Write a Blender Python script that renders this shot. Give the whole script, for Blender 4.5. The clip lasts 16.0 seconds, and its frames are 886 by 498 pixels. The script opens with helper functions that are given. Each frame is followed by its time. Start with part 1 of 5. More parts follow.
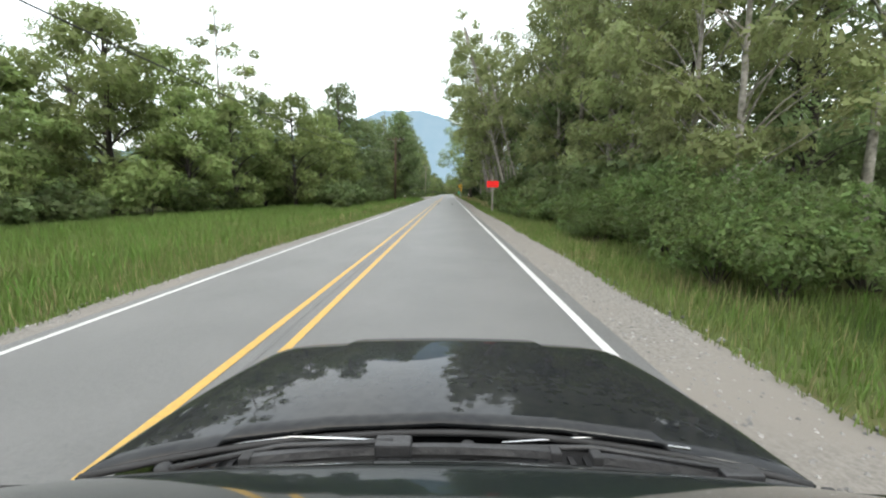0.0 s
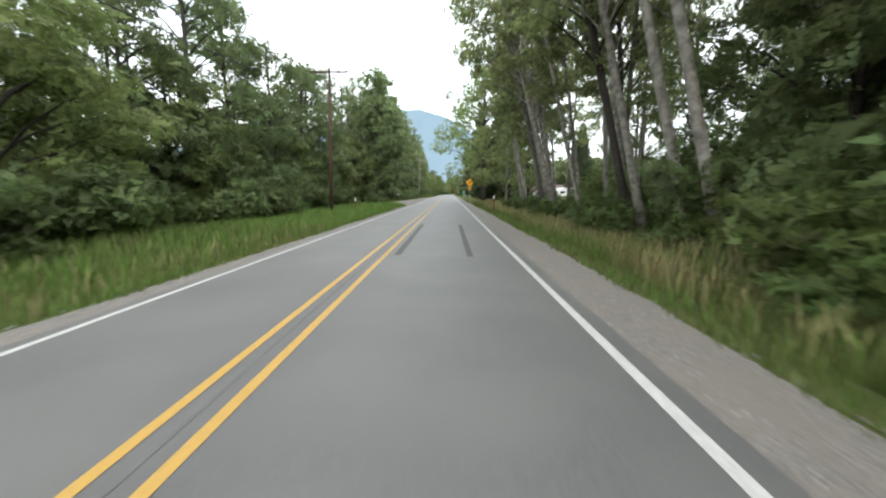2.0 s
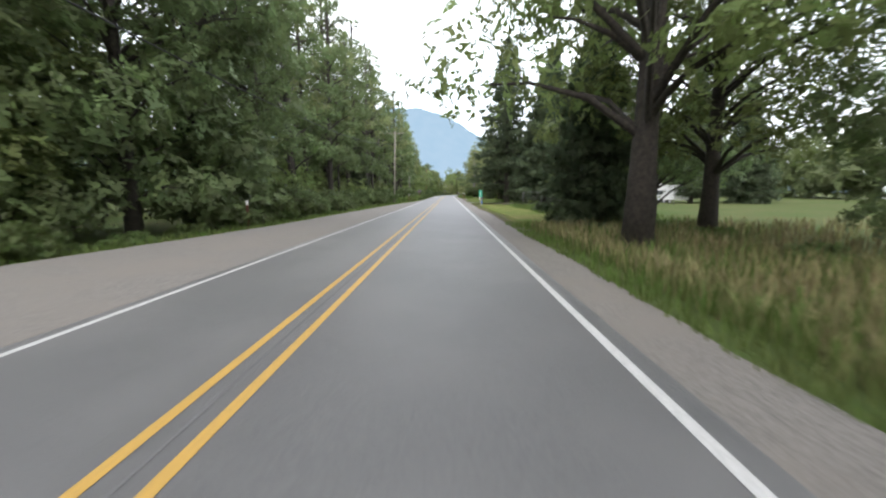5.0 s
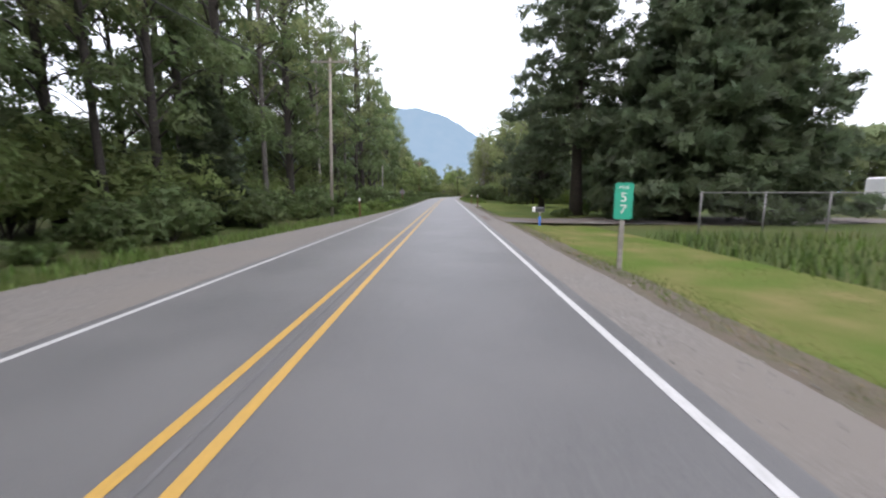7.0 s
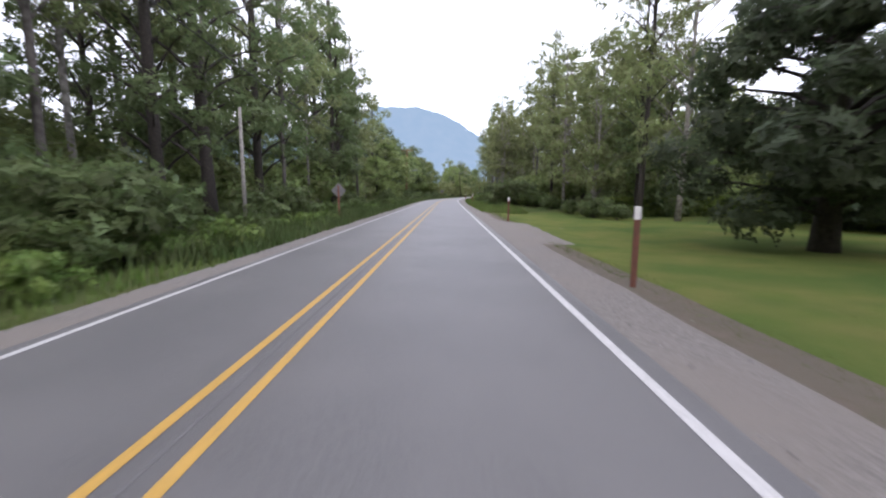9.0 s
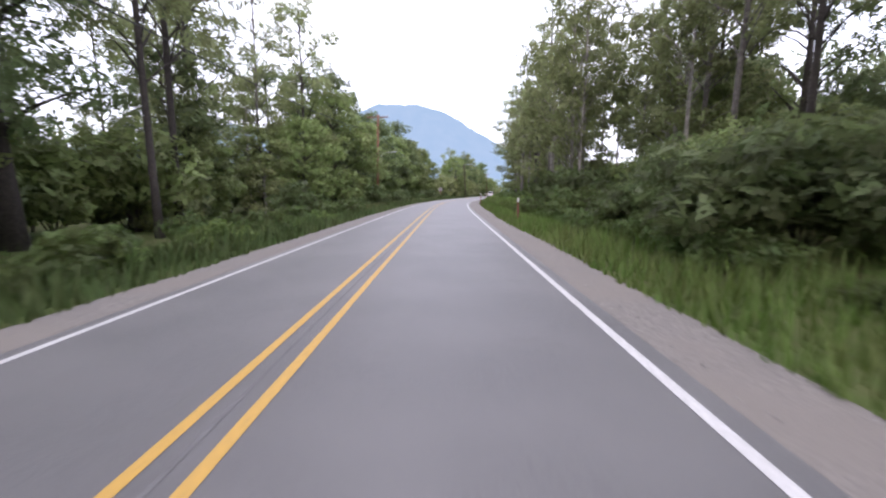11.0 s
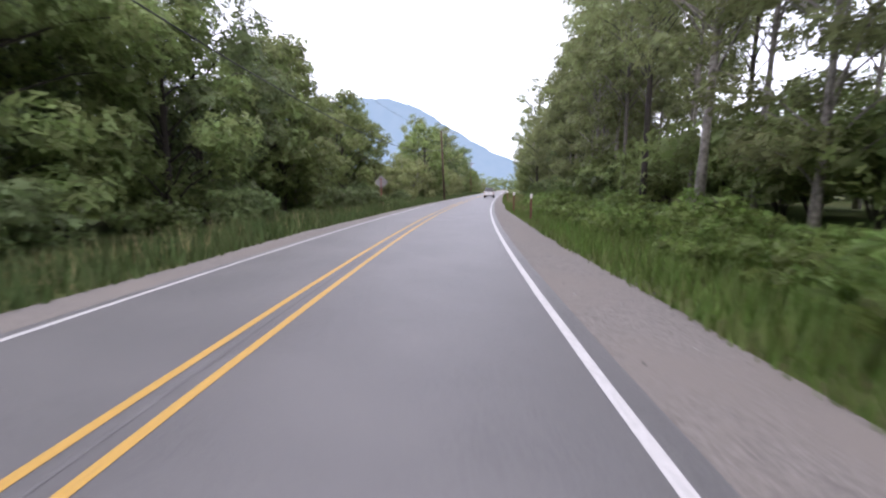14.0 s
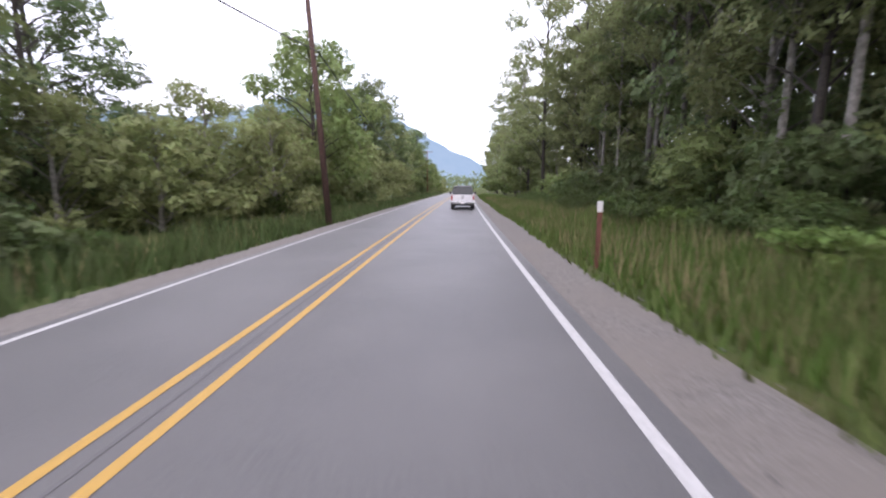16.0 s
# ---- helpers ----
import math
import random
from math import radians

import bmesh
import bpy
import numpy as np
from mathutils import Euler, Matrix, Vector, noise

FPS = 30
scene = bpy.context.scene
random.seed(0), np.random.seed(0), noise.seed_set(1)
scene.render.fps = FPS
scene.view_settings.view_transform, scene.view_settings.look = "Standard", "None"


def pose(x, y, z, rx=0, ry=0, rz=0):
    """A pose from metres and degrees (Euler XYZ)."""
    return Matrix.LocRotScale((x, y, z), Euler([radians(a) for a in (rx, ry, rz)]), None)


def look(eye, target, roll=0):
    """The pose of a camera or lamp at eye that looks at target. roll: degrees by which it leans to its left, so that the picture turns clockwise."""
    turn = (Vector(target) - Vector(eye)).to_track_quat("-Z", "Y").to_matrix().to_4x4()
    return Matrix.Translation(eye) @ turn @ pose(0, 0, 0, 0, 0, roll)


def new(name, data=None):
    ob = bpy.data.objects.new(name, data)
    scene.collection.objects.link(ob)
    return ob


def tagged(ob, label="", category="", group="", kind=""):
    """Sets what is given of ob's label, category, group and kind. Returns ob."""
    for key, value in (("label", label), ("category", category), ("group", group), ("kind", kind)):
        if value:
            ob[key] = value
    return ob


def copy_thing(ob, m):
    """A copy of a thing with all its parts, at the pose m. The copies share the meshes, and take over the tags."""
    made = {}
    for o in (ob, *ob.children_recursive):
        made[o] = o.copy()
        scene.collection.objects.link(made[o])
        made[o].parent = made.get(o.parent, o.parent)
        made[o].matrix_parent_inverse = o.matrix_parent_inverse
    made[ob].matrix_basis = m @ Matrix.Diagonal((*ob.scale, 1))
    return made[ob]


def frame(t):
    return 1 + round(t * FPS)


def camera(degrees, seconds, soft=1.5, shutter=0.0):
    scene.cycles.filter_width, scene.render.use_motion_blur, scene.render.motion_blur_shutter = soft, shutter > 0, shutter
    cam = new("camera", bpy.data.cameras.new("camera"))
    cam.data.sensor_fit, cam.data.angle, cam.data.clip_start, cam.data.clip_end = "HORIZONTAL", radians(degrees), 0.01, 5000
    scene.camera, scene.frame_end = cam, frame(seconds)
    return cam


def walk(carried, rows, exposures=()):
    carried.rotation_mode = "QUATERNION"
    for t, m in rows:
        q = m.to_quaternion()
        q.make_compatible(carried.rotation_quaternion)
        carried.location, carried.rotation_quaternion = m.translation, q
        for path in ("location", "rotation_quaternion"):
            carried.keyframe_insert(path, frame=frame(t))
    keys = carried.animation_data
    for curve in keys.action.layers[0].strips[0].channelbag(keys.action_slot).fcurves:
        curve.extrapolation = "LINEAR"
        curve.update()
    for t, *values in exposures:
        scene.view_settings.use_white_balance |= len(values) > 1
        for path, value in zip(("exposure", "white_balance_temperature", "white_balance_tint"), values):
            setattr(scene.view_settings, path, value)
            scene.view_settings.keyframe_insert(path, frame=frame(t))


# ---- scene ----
# ---------------------------------------------------------------- camera and its way
# curvature of the centre line at stations along the road
BEND = ((240, 0.0), (260, 0.00205), (280, 0.00407), (300, 0.00283), (320, 0.00114), (340, 0.00042), (420, 0.0))


def slope(y):
    """Sideways run of the road's centre line per metre along."""
    area = 0.0
    for (y0, k0), (y1, k1) in zip(BEND, BEND[1:]):
        if y <= y0:
            break
        u = min(y, y1) - y0
        area += u * (k0 + 0.5 * (k1 - k0) * u / (y1 - y0))
    return area


STEP = 2.0
_table = [0.0]
for _i in range(700):
    _table.append(_table[-1] + STEP * slope((_i + 0.5) * STEP))


def centre(y):
    """X of the road's centre line at y."""
    if y <= 0:
        return 0.0
    k = int(y / STEP)
    if k >= 699:
        return _table[699] + (y - 699 * STEP) * slope(y)
    f = y / STEP - k
    return _table[k] * (1 - f) + _table[k + 1] * f


def at(y, lat):
    """World x, y of a place y metres along and lat metres to the right of the centre line."""
    return centre(y) + lat, y


SPEED = 20.0
EYE = 1.60
# seconds, place right of the centre line, turn to the left of the road's run, tilt below the horizontal
DRIVE = (
    (0.0, 1.87, 0.8, 8.2), (0.034, 1.87, 0.8, 8.2), (0.5, 1.85, 0.8, 8.2), (1.0, 1.83, 0.85, 8.2), (1.5, 1.82, 0.9, 8.2), (2.0, 1.84, 0.9, 8.2),
    (2.5, 1.86, 0.9, 8.2), (3.0, 1.88, 0.9, 8.2), (3.5, 1.88, 0.9, 8.2), (4.0, 1.86, 0.9, 8.2), (5.2, 1.80, 0.8, 8.2),
    (6.5, 1.70, 0.7, 8.1), (7.0, 1.68, 0.7, 8.05), (7.5, 1.70, 0.7, 8.05), (8.0, 1.72, 0.7, 8.05), (8.5, 1.75, 0.7, 8.05),
    (9.0, 1.77, 0.7, 8.05), (10.2, 1.68, 0.75, 8.15), (11.5, 1.61, 0.75, 8.30), (12.2, 1.71, 0.55, 8.45), (12.8, 1.95, 0.65, 8.55),
    (13.1, 2.10, 0.95, 8.60), (13.5, 2.26, 1.45, 8.68), (14.0, 2.28, 1.55, 8.70), (14.5, 2.25, 1.53, 8.72), (15.2, 2.25, 1.45, 8.74),
    (15.6, 2.23, 1.65, 8.80), (16.0, 2.20, 1.90, 8.88))
ROWS = []
for _t, _lat, _turn, _tilt in DRIVE:
    _y = SPEED * _t if _t > 0.1 else 0.0
    _x, _y = at(_y, _lat)
    ROWS.append((_t, pose(_x, _y, EYE, 90 - _tilt, 0, _turn - math.degrees(math.atan(slope(_y))))))
cam = camera(96.5, 16.0, soft=2.15, shutter=0.16)
walk(cam, ROWS, [(0.0, 0.14, 6650, 5), (4.0, 0.22, 6480, 8), (6.5, 0.06, 6400, 16), (8.0, -0.14, 6250, 19), (9.0, -0.08, 6180, 22), (11.5, 0.12, 6180, 26), (16.0, 0.04, 6230, 26)])

# ---------------------------------------------------------------- overcast daylight
SUN_UP, SUN_TURN = radians(48), radians(200)
world = bpy.data.worlds.new("overcast_sky")
scene.world = world
world.use_nodes = True
wn, wl = world.node_tree.nodes, world.node_tree.links
sky = wn.new("ShaderNodeTexSky")
sky.sky_type, sky.sun_disc, sky.sun_elevation, sky.sun_rotation = "NISHITA", False, SUN_UP, SUN_TURN
sky.air_density, sky.dust_density, sky.ozone_density = 1.0, 4.0, 1.0
cloud = wn.new("ShaderNodeTexNoise")
cloud.inputs["Scale"].default_value, cloud.inputs["Detail"].default_value = 2.2, 5.0
coord = wn.new("ShaderNodeTexCoord")
ramp = wn.new("ShaderNodeValToRGB")
ramp.color_ramp.elements[0].position, ramp.color_ramp.elements[0].color = 0.3, (0.80, 0.86, 0.95, 1)
ramp.color_ramp.elements[1].position, ramp.color_ramp.elements[1].color = 0.7, (1.0, 1.0, 1.0, 1)
wl.new(coord.outputs["Generated"], cloud.inputs["Vector"])
wl.new(cloud.outputs["Fac"], ramp.inputs["Fac"])
bg_sky, bg_cloud, both = wn.new("ShaderNodeBackground"), wn.new("ShaderNodeBackground"), wn.new("ShaderNodeAddShader")
bg_sky.inputs["Strength"].default_value = 0.08
bg_cloud.inputs["Strength"].default_value = 2.1
wl.new(sky.outputs["Color"], bg_sky.inputs["Color"])
wl.new(ramp.outputs["Color"], bg_cloud.inputs["Color"])
wl.new(bg_sky.outputs[0], both.inputs[0])
wl.new(bg_cloud.outputs[0], both.inputs[1])
wl.new(both.outputs[0], wn["World Output"].inputs["Surface"])
lamp = bpy.data.lights.new("sun", "SUN")
lamp.energy, lamp.angle, lamp.color = 1.2, radians(20), (1.0, 0.97, 0.92)
sun = new("sun", lamp)
sun.matrix_world = look((0, 0, 100), (100 * math.sin(SUN_TURN + math.pi) / math.tan(SUN_UP) * -1, 100 * math.cos(SUN_TURN) / math.tan(SUN_UP) * -1, 0))

# ---------------------------------------------------------------- materials
def material(name, colour, rough=0.8, metal=0.0, colour2=None, scale=8.0, detail=6.0, bump=0.0, bump_scale=60.0, per_island=0.0, per_object=0.0,
             translucent=0.0, coat=0.0, big=None, big_scale=0.4, spec=0.5, coords="Object"):
    """A surface with grain at two scales: colour to colour2 by fine noise, and towards big by wide noise."""
    m = bpy.data.materials.new(name)
    m.use_nodes = True
    n, l = m.node_tree.nodes, m.node_tree.links
    b = n["Principled BSDF"]
    b.inputs["Roughness"].default_value, b.inputs["Metallic"].default_value = rough, metal
    b.inputs["Specular IOR Level"].default_value = spec
    b.inputs["Coat Weight"].default_value = coat
    b.inputs["Coat Roughness"].default_value = 0.02
    tc = n.new("ShaderNodeTexCoord")
    nz = n.new("ShaderNodeTexNoise")
    nz.inputs["Scale"].default_value, nz.inputs["Detail"].default_value = scale, detail
    l.new(tc.outputs[coords], nz.inputs["Vector"])
    mix = n.new("ShaderNodeMix")
    mix.data_type = "RGBA"
    c2 = colour2 or tuple(c * 0.7 for c in colour)
    mix.inputs[6].default_value, mix.inputs[7].default_value = (*colour, 1), (*c2, 1)
    st = n.new("ShaderNodeMapRange")
    st.inputs["From Min"].default_value, st.inputs["From Max"].default_value = 0.35, 0.65
    l.new(nz.outputs["Fac"], st.inputs["Value"])
    l.new(st.outputs["Result"], mix.inputs[0])
    out = mix.outputs[2]
    if big:
        nb = n.new("ShaderNodeTexNoise")
        nb.inputs["Scale"].default_value, nb.inputs["Detail"].default_value = big_scale, 4.0
        l.new(tc.outputs[coords], nb.inputs["Vector"])
        sb = n.new("ShaderNodeMapRange")
        sb.inputs["From Min"].default_value, sb.inputs["From Max"].default_value = 0.42, 0.64
        l.new(nb.outputs["Fac"], sb.inputs["Value"])
        mb = n.new("ShaderNodeMix")
        mb.data_type = "RGBA"
        l.new(sb.outputs["Result"], mb.inputs[0])
        l.new(out, mb.inputs[6])
        mb.inputs[7].default_value = (*big, 1)
        out = mb.outputs[2]
    for weight, node, socket in ((per_island, "ShaderNodeNewGeometry", "Random Per Island"), (per_object, "ShaderNodeObjectInfo", "Random")):
        if weight:
            src = n.new(node)
            hv = n.new("ShaderNodeHueSaturation")
            mr = n.new("ShaderNodeMapRange")
            mr.inputs["To Min"].default_value, mr.inputs["To Max"].default_value = 1 - weight, 1 + weight
            mh = n.new("ShaderNodeMapRange")
            mh.inputs["To Min"].default_value, mh.inputs["To Max"].default_value = 0.5 - weight * 0.04, 0.5 + weight * 0.04
            l.new(src.outputs[socket], mr.inputs["Value"])
            l.new(src.outputs[socket], mh.inputs["Value"])
            l.new(mr.outputs["Result"], hv.inputs["Value"])
            l.new(mh.outputs["Result"], hv.inputs["Hue"])
            l.new(out, hv.inputs["Color"])
            out = hv.outputs["Color"]
    l.new(out, b.inputs["Base Color"])
    if bump:
        nn = n.new("ShaderNodeTexNoise")
        nn.inputs["Scale"].default_value, nn.inputs["Detail"].default_value = bump_scale, 4.0
        l.new(tc.outputs[coords], nn.inputs["Vector"])
        bp = n.new("ShaderNodeBump")
        bp.inputs["Strength"].default_value, bp.inputs["Distance"].default_value = bump, 0.02
        l.new(nn.outputs["Fac"], bp.inputs["Height"])
        l.new(bp.outputs["Normal"], b.inputs["Normal"])
    if translucent:
        tr = n.new("ShaderNodeBsdfTranslucent")
        ms = n.new("ShaderNodeMixShader")
        ms.inputs[0].default_value = translucent
        l.new(out, tr.inputs["Color"])
        l.new(b.outputs[0], ms.inputs[1])
        l.new(tr.outputs[0], ms.inputs[2])
        l.new(ms.outputs[0], n["Material Output"].inputs["Surface"])
    return m


def road_material():
    """Asphalt whose wheel tracks are worn paler; the road mesh carries the distance from its centre line as "lat"."""
    m = material("worn_asphalt", (0.120, 0.120, 0.118), 0.52, colour2=(0.092, 0.092, 0.091), scale=30, detail=9, bump=0.35, bump_scale=120,
                 big=(0.125, 0.124, 0.122), big_scale=0.5)
    n, l = m.node_tree.nodes, m.node_tree.links
    b = n["Principled BSDF"]
    old = b.inputs["Base Color"].links[0].from_socket
    a, mr, cr, mx = n.new("ShaderNodeAttribute"), n.new("ShaderNodeMapRange"), n.new("ShaderNodeValToRGB"), n.new("ShaderNodeMix")
    a.attribute_name = "lat"
    tc, nz, add = n.new("ShaderNodeTexCoord"), n.new("ShaderNodeTexNoise"), n.new("ShaderNodeMath")
    add.operation = "MULTIPLY_ADD"
    nz.inputs["Scale"].default_value = 0.8
    add.inputs[1].default_value = 0.35
    l.new(tc.outputs["Object"], nz.inputs["Vector"])
    l.new(nz.outputs["Fac"], add.inputs[0])
    l.new(a.outputs["Fac"], add.inputs[2])
    mr.inputs["From Min"].default_value, mr.inputs["From Max"].default_value = -3.0, 4.0
    l.new(add.outputs[0], mr.inputs["Value"])
    l.new(mr.outputs["Result"], cr.inputs["Fac"])
    cr.color_ramp.interpolation = "B_SPLINE"
    stops = ((0.0, 0.95), (0.11, 1.14), (0.2, 0.90), (0.33, 1.14), (0.44, 0.82), (0.60, 1.06), (0.70, 1.0), (0.73, 1.16), (0.86, 1.08), (0.97, 0.93))
    for p, v in stops[2:]:
        cr.color_ramp.elements.new(p)
    for e, (p, v) in zip(cr.color_ramp.elements, stops):
        e.position, e.color = p, (v, v, v, 1)
    mx.data_type, mx.blend_type = "RGBA", "MULTIPLY"
    mx.inputs[0].default_value = 1.0
    l.new(old, mx.inputs[6])
    l.new(cr.outputs["Color"], mx.inputs[7])
    l.new(mx.outputs[2], b.inputs["Base Color"])
    return m


def leaf(name, c, c2, var=0.35, cell=0.13, cover=0.62):
    """Foliage whose sprays are cut into small leaves, cell metres apart."""
    m = material(name, c, rough=0.55, colour2=c2, scale=0.6, detail=3, per_island=var, per_object=0.18, translucent=0.5, spec=0.3)
    n, l = m.node_tree.nodes, m.node_tree.links
    out = n["Material Output"]
    solid = out.inputs["Surface"].links[0].from_socket
    tc, vo, less, clear, mix = (n.new("ShaderNode" + k) for k in ("TexCoord", "TexVoronoi", "Math", "BsdfTransparent", "MixShader"))
    vo.inputs["Scale"].default_value = 1 / cell
    less.operation, less.inputs[1].default_value = "LESS_THAN", cover
    l.new(tc.outputs["Object"], vo.inputs["Vector"])
    l.new(vo.outputs["Distance"], less.inputs[0])
    l.new(less.outputs[0], mix.inputs[0])
    l.new(clear.outputs[0], mix.inputs[1])
    l.new(solid, mix.inputs[2])
    l.new(mix.outputs[0], out.inputs["Surface"])
    return m


ASPHALT = road_material()
SEAL = material("dark_joint_seal", (0.095, 0.095, 0.095), 0.7, colour2=(0.120, 0.120, 0.120), scale=3)
SKID = material("rubber_skid_mark", (0.055, 0.055, 0.055), 0.8, colour2=(0.086, 0.086, 0.086), scale=2.5)
WHITE_LINE = material("worn_white_line_paint", (0.504, 0.504, 0.495), 0.6, colour2=(0.378, 0.378, 0.369), scale=25, bump=0.2, bump_scale=90)
YELLOW_LINE = material("worn_yellow_line_paint", (0.468, 0.279, 0.054), 0.6, colour2=(0.360, 0.225, 0.054), scale=22, bump=0.2, bump_scale=90)
GRAVEL = material("crushed_gravel", (0.208, 0.194, 0.176), 0.95, colour2=(0.110, 0.102, 0.092), scale=28, detail=10, bump=0.8, bump_scale=45,
                  big=(0.168, 0.153, 0.135), big_scale=0.5)
STONE = material("loose_stone", (0.26, 0.25, 0.24), 0.9, colour2=(0.13, 0.13, 0.125), scale=6, per_island=0.4)
DRIVE_GRAVEL = material("dirty_drive_gravel", (0.157, 0.151, 0.143), 0.95, colour2=(0.089, 0.085, 0.079), scale=18, detail=10, bump=0.8, bump_scale=40,
                        big=(0.128, 0.093, 0.076), big_scale=0.3)
SOIL = material("grassy_soil", (0.063, 0.086, 0.027), 1.0, spec=0.05, colour2=(0.095, 0.090, 0.043), scale=3.5, detail=8, bump=0.8, bump_scale=14,
                big=(0.054, 0.081, 0.025), big_scale=0.15)
VERGE = material("mown_verge", (0.100, 0.117, 0.032), 1.0, spec=0.08, colour2=(0.165, 0.145, 0.060), scale=0.8, detail=9, bump=0.7, bump_scale=30,
                 big=(0.076, 0.116, 0.022), big_scale=0.35)
LAWN = material("mown_lawn", (0.083, 0.112, 0.025), 1.0, spec=0.08, colour2=(0.115, 0.122, 0.036), scale=1.0, detail=9, bump=0.7, bump_scale=30,
                big=(0.060, 0.095, 0.022), big_scale=0.3)
LAWN_BLADE = material("lawn_blade", (0.082, 0.128, 0.028), 0.7, colour2=(0.105, 0.136, 0.036), scale=0.8, per_island=0.3, translucent=0.3, spec=0.3)
DIRT = material("brown_roadside_dirt", (0.106, 0.081, 0.060), 0.95, colour2=(0.075, 0.070, 0.040), scale=5, detail=9, bump=0.8, bump_scale=30,
                big=(0.088, 0.075, 0.053), big_scale=0.6)
GRASS = material("roadside_grass", (0.088, 0.156, 0.029), 0.7, colour2=(0.130, 0.158, 0.050), scale=0.7, detail=5, per_island=0.28, translucent=0.35, spec=0.3)
LUSH = material("lush_verge_grass", (0.098, 0.195, 0.034), 0.7, colour2=(0.140, 0.205, 0.050), scale=0.6, detail=5, per_island=0.28, translucent=0.4, spec=0.3)
# A darker green than the other grass blades.
DARK_GRASS = material("dark_green_grass", (0.056, 0.095, 0.028), 0.7, colour2=(0.084, 0.110, 0.040), scale=0.6, detail=5, per_island=0.3, translucent=0.3, spec=0.2)
DRY = material("dry_seed_grass", (0.26, 0.215, 0.115), 0.8, colour2=(0.19, 0.19, 0.08), scale=0.6, per_island=0.35, translucent=0.25, spec=0.3)
FERN = leaf("bramble_leaf", (0.081, 0.124, 0.039), (0.119, 0.158, 0.050), 0.45, cell=0.06, cover=0.57)
BRACKEN = leaf("bracken_leaf", (0.130, 0.200, 0.050), (0.178, 0.236, 0.066), 0.4, cell=0.055, cover=0.6)
THICKET = leaf("thicket_leaf", (0.098, 0.135, 0.052), (0.128, 0.165, 0.064), 0.4, cell=0.09, cover=0.6)
ALDER = leaf("alder_leaf", (0.192, 0.228, 0.096), (0.234, 0.264, 0.114), cover=0.53)
MAPLE = leaf("maple_leaf", (0.174, 0.228, 0.080), (0.218, 0.266, 0.096), cover=0.57)
WILLOW = leaf("willow_leaf", (0.240, 0.275, 0.115), (0.275, 0.305, 0.130), cell=0.09, cover=0.57)
NEEDLE = leaf("fir_needle", (0.070, 0.098, 0.054), (0.095, 0.122, 0.063), cell=0.09, cover=0.57)
# Shade inside woods and hedge is put into this darker leaf colour.
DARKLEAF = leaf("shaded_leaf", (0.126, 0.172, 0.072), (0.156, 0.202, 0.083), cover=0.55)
FAR_LEAF = leaf("far_wood_leaf", (0.160, 0.205, 0.092), (0.195, 0.235, 0.108), 0.25, cell=0.35)
BARK = material("dark_bark", (0.060, 0.050, 0.042), 0.95, colour2=(0.032, 0.028, 0.024), scale=9, bump=0.9, bump_scale=18)
PALE_BARK = material("pale_alder_bark", (0.32, 0.30, 0.27), 0.9, colour2=(0.14, 0.13, 0.11), scale=5, bump=0.6, bump_scale=16)
GREY_BARK = material("grey_alder_bark", (0.15, 0.135, 0.12), 0.9, colour2=(0.07, 0.062, 0.055), scale=5, bump=0.7, bump_scale=16)
DARK_POLE = material("dark_creosoted_wood", (0.085, 0.045, 0.034), 0.9, colour2=(0.05, 0.03, 0.024), scale=7, bump=0.5, bump_scale=25)
POLE_WOOD = material("weathered_pole_wood", (0.36, 0.325, 0.285), 0.9, colour2=(0.25, 0.215, 0.18), scale=7, bump=0.5, bump_scale=25)
RED_WOOD = material("red_brown_pole_wood", (0.25, 0.098, 0.062), 0.9, colour2=(0.15, 0.064, 0.045), scale=7, bump=0.5, bump_scale=25)
GREY_WOOD = material("grey_post_wood", (0.30, 0.285, 0.26), 0.9, colour2=(0.19, 0.18, 0.165), scale=9, bump=0.5, bump_scale=30)
WIRE = material("black_cable", (0.02, 0.02, 0.02), 0.6)
GALV = material("galvanised_steel", (0.42, 0.43, 0.44), 0.45, metal=0.8, colour2=(0.34, 0.35, 0.36), scale=12)
DULL_STEEL = material("dull_fence_steel", (0.20, 0.20, 0.20), 0.6, metal=0.5, colour2=(0.15, 0.15, 0.15), scale=12)
GLASSY = material("porcelain", (0.45, 0.46, 0.45), 0.2)


# ---------------------------------------------------------------- mesh helpers
def mesh_of(name, verts, faces, mat, smooth=False):
    me = bpy.data.meshes.new(name)
    me.from_pydata([tuple(map(float, v)) for v in verts], [], [tuple(map(int, f)) for f in faces])
    for mt in (mat if isinstance(mat, (list, tuple)) else [mat]):
        me.materials.append(mt)
    if smooth:
        me.polygons.foreach_set("use_smooth", [True] * len(me.polygons))
    me.update()
    return me


def mesh_part(name, verts, faces, mat, parent=None, label="", smooth=False):
    ob = new(name, mesh_of(name, verts, faces, mat, smooth))
    ob.parent = parent
    return tagged(ob, label=label)


def part(name, bm, mat, parent=None, label="", smooth=False):
    """Links a bmesh as one mesh object under a thing or a part."""
    me = bpy.data.meshes.new(name)
    bm.to_mesh(me)
    bm.free()
    me.materials.append(mat)
    if smooth:
        me.polygons.foreach_set("use_smooth", [True] * len(me.polygons))
    ob = new(name, me)
    ob.parent = parent
    return tagged(ob, label=label)


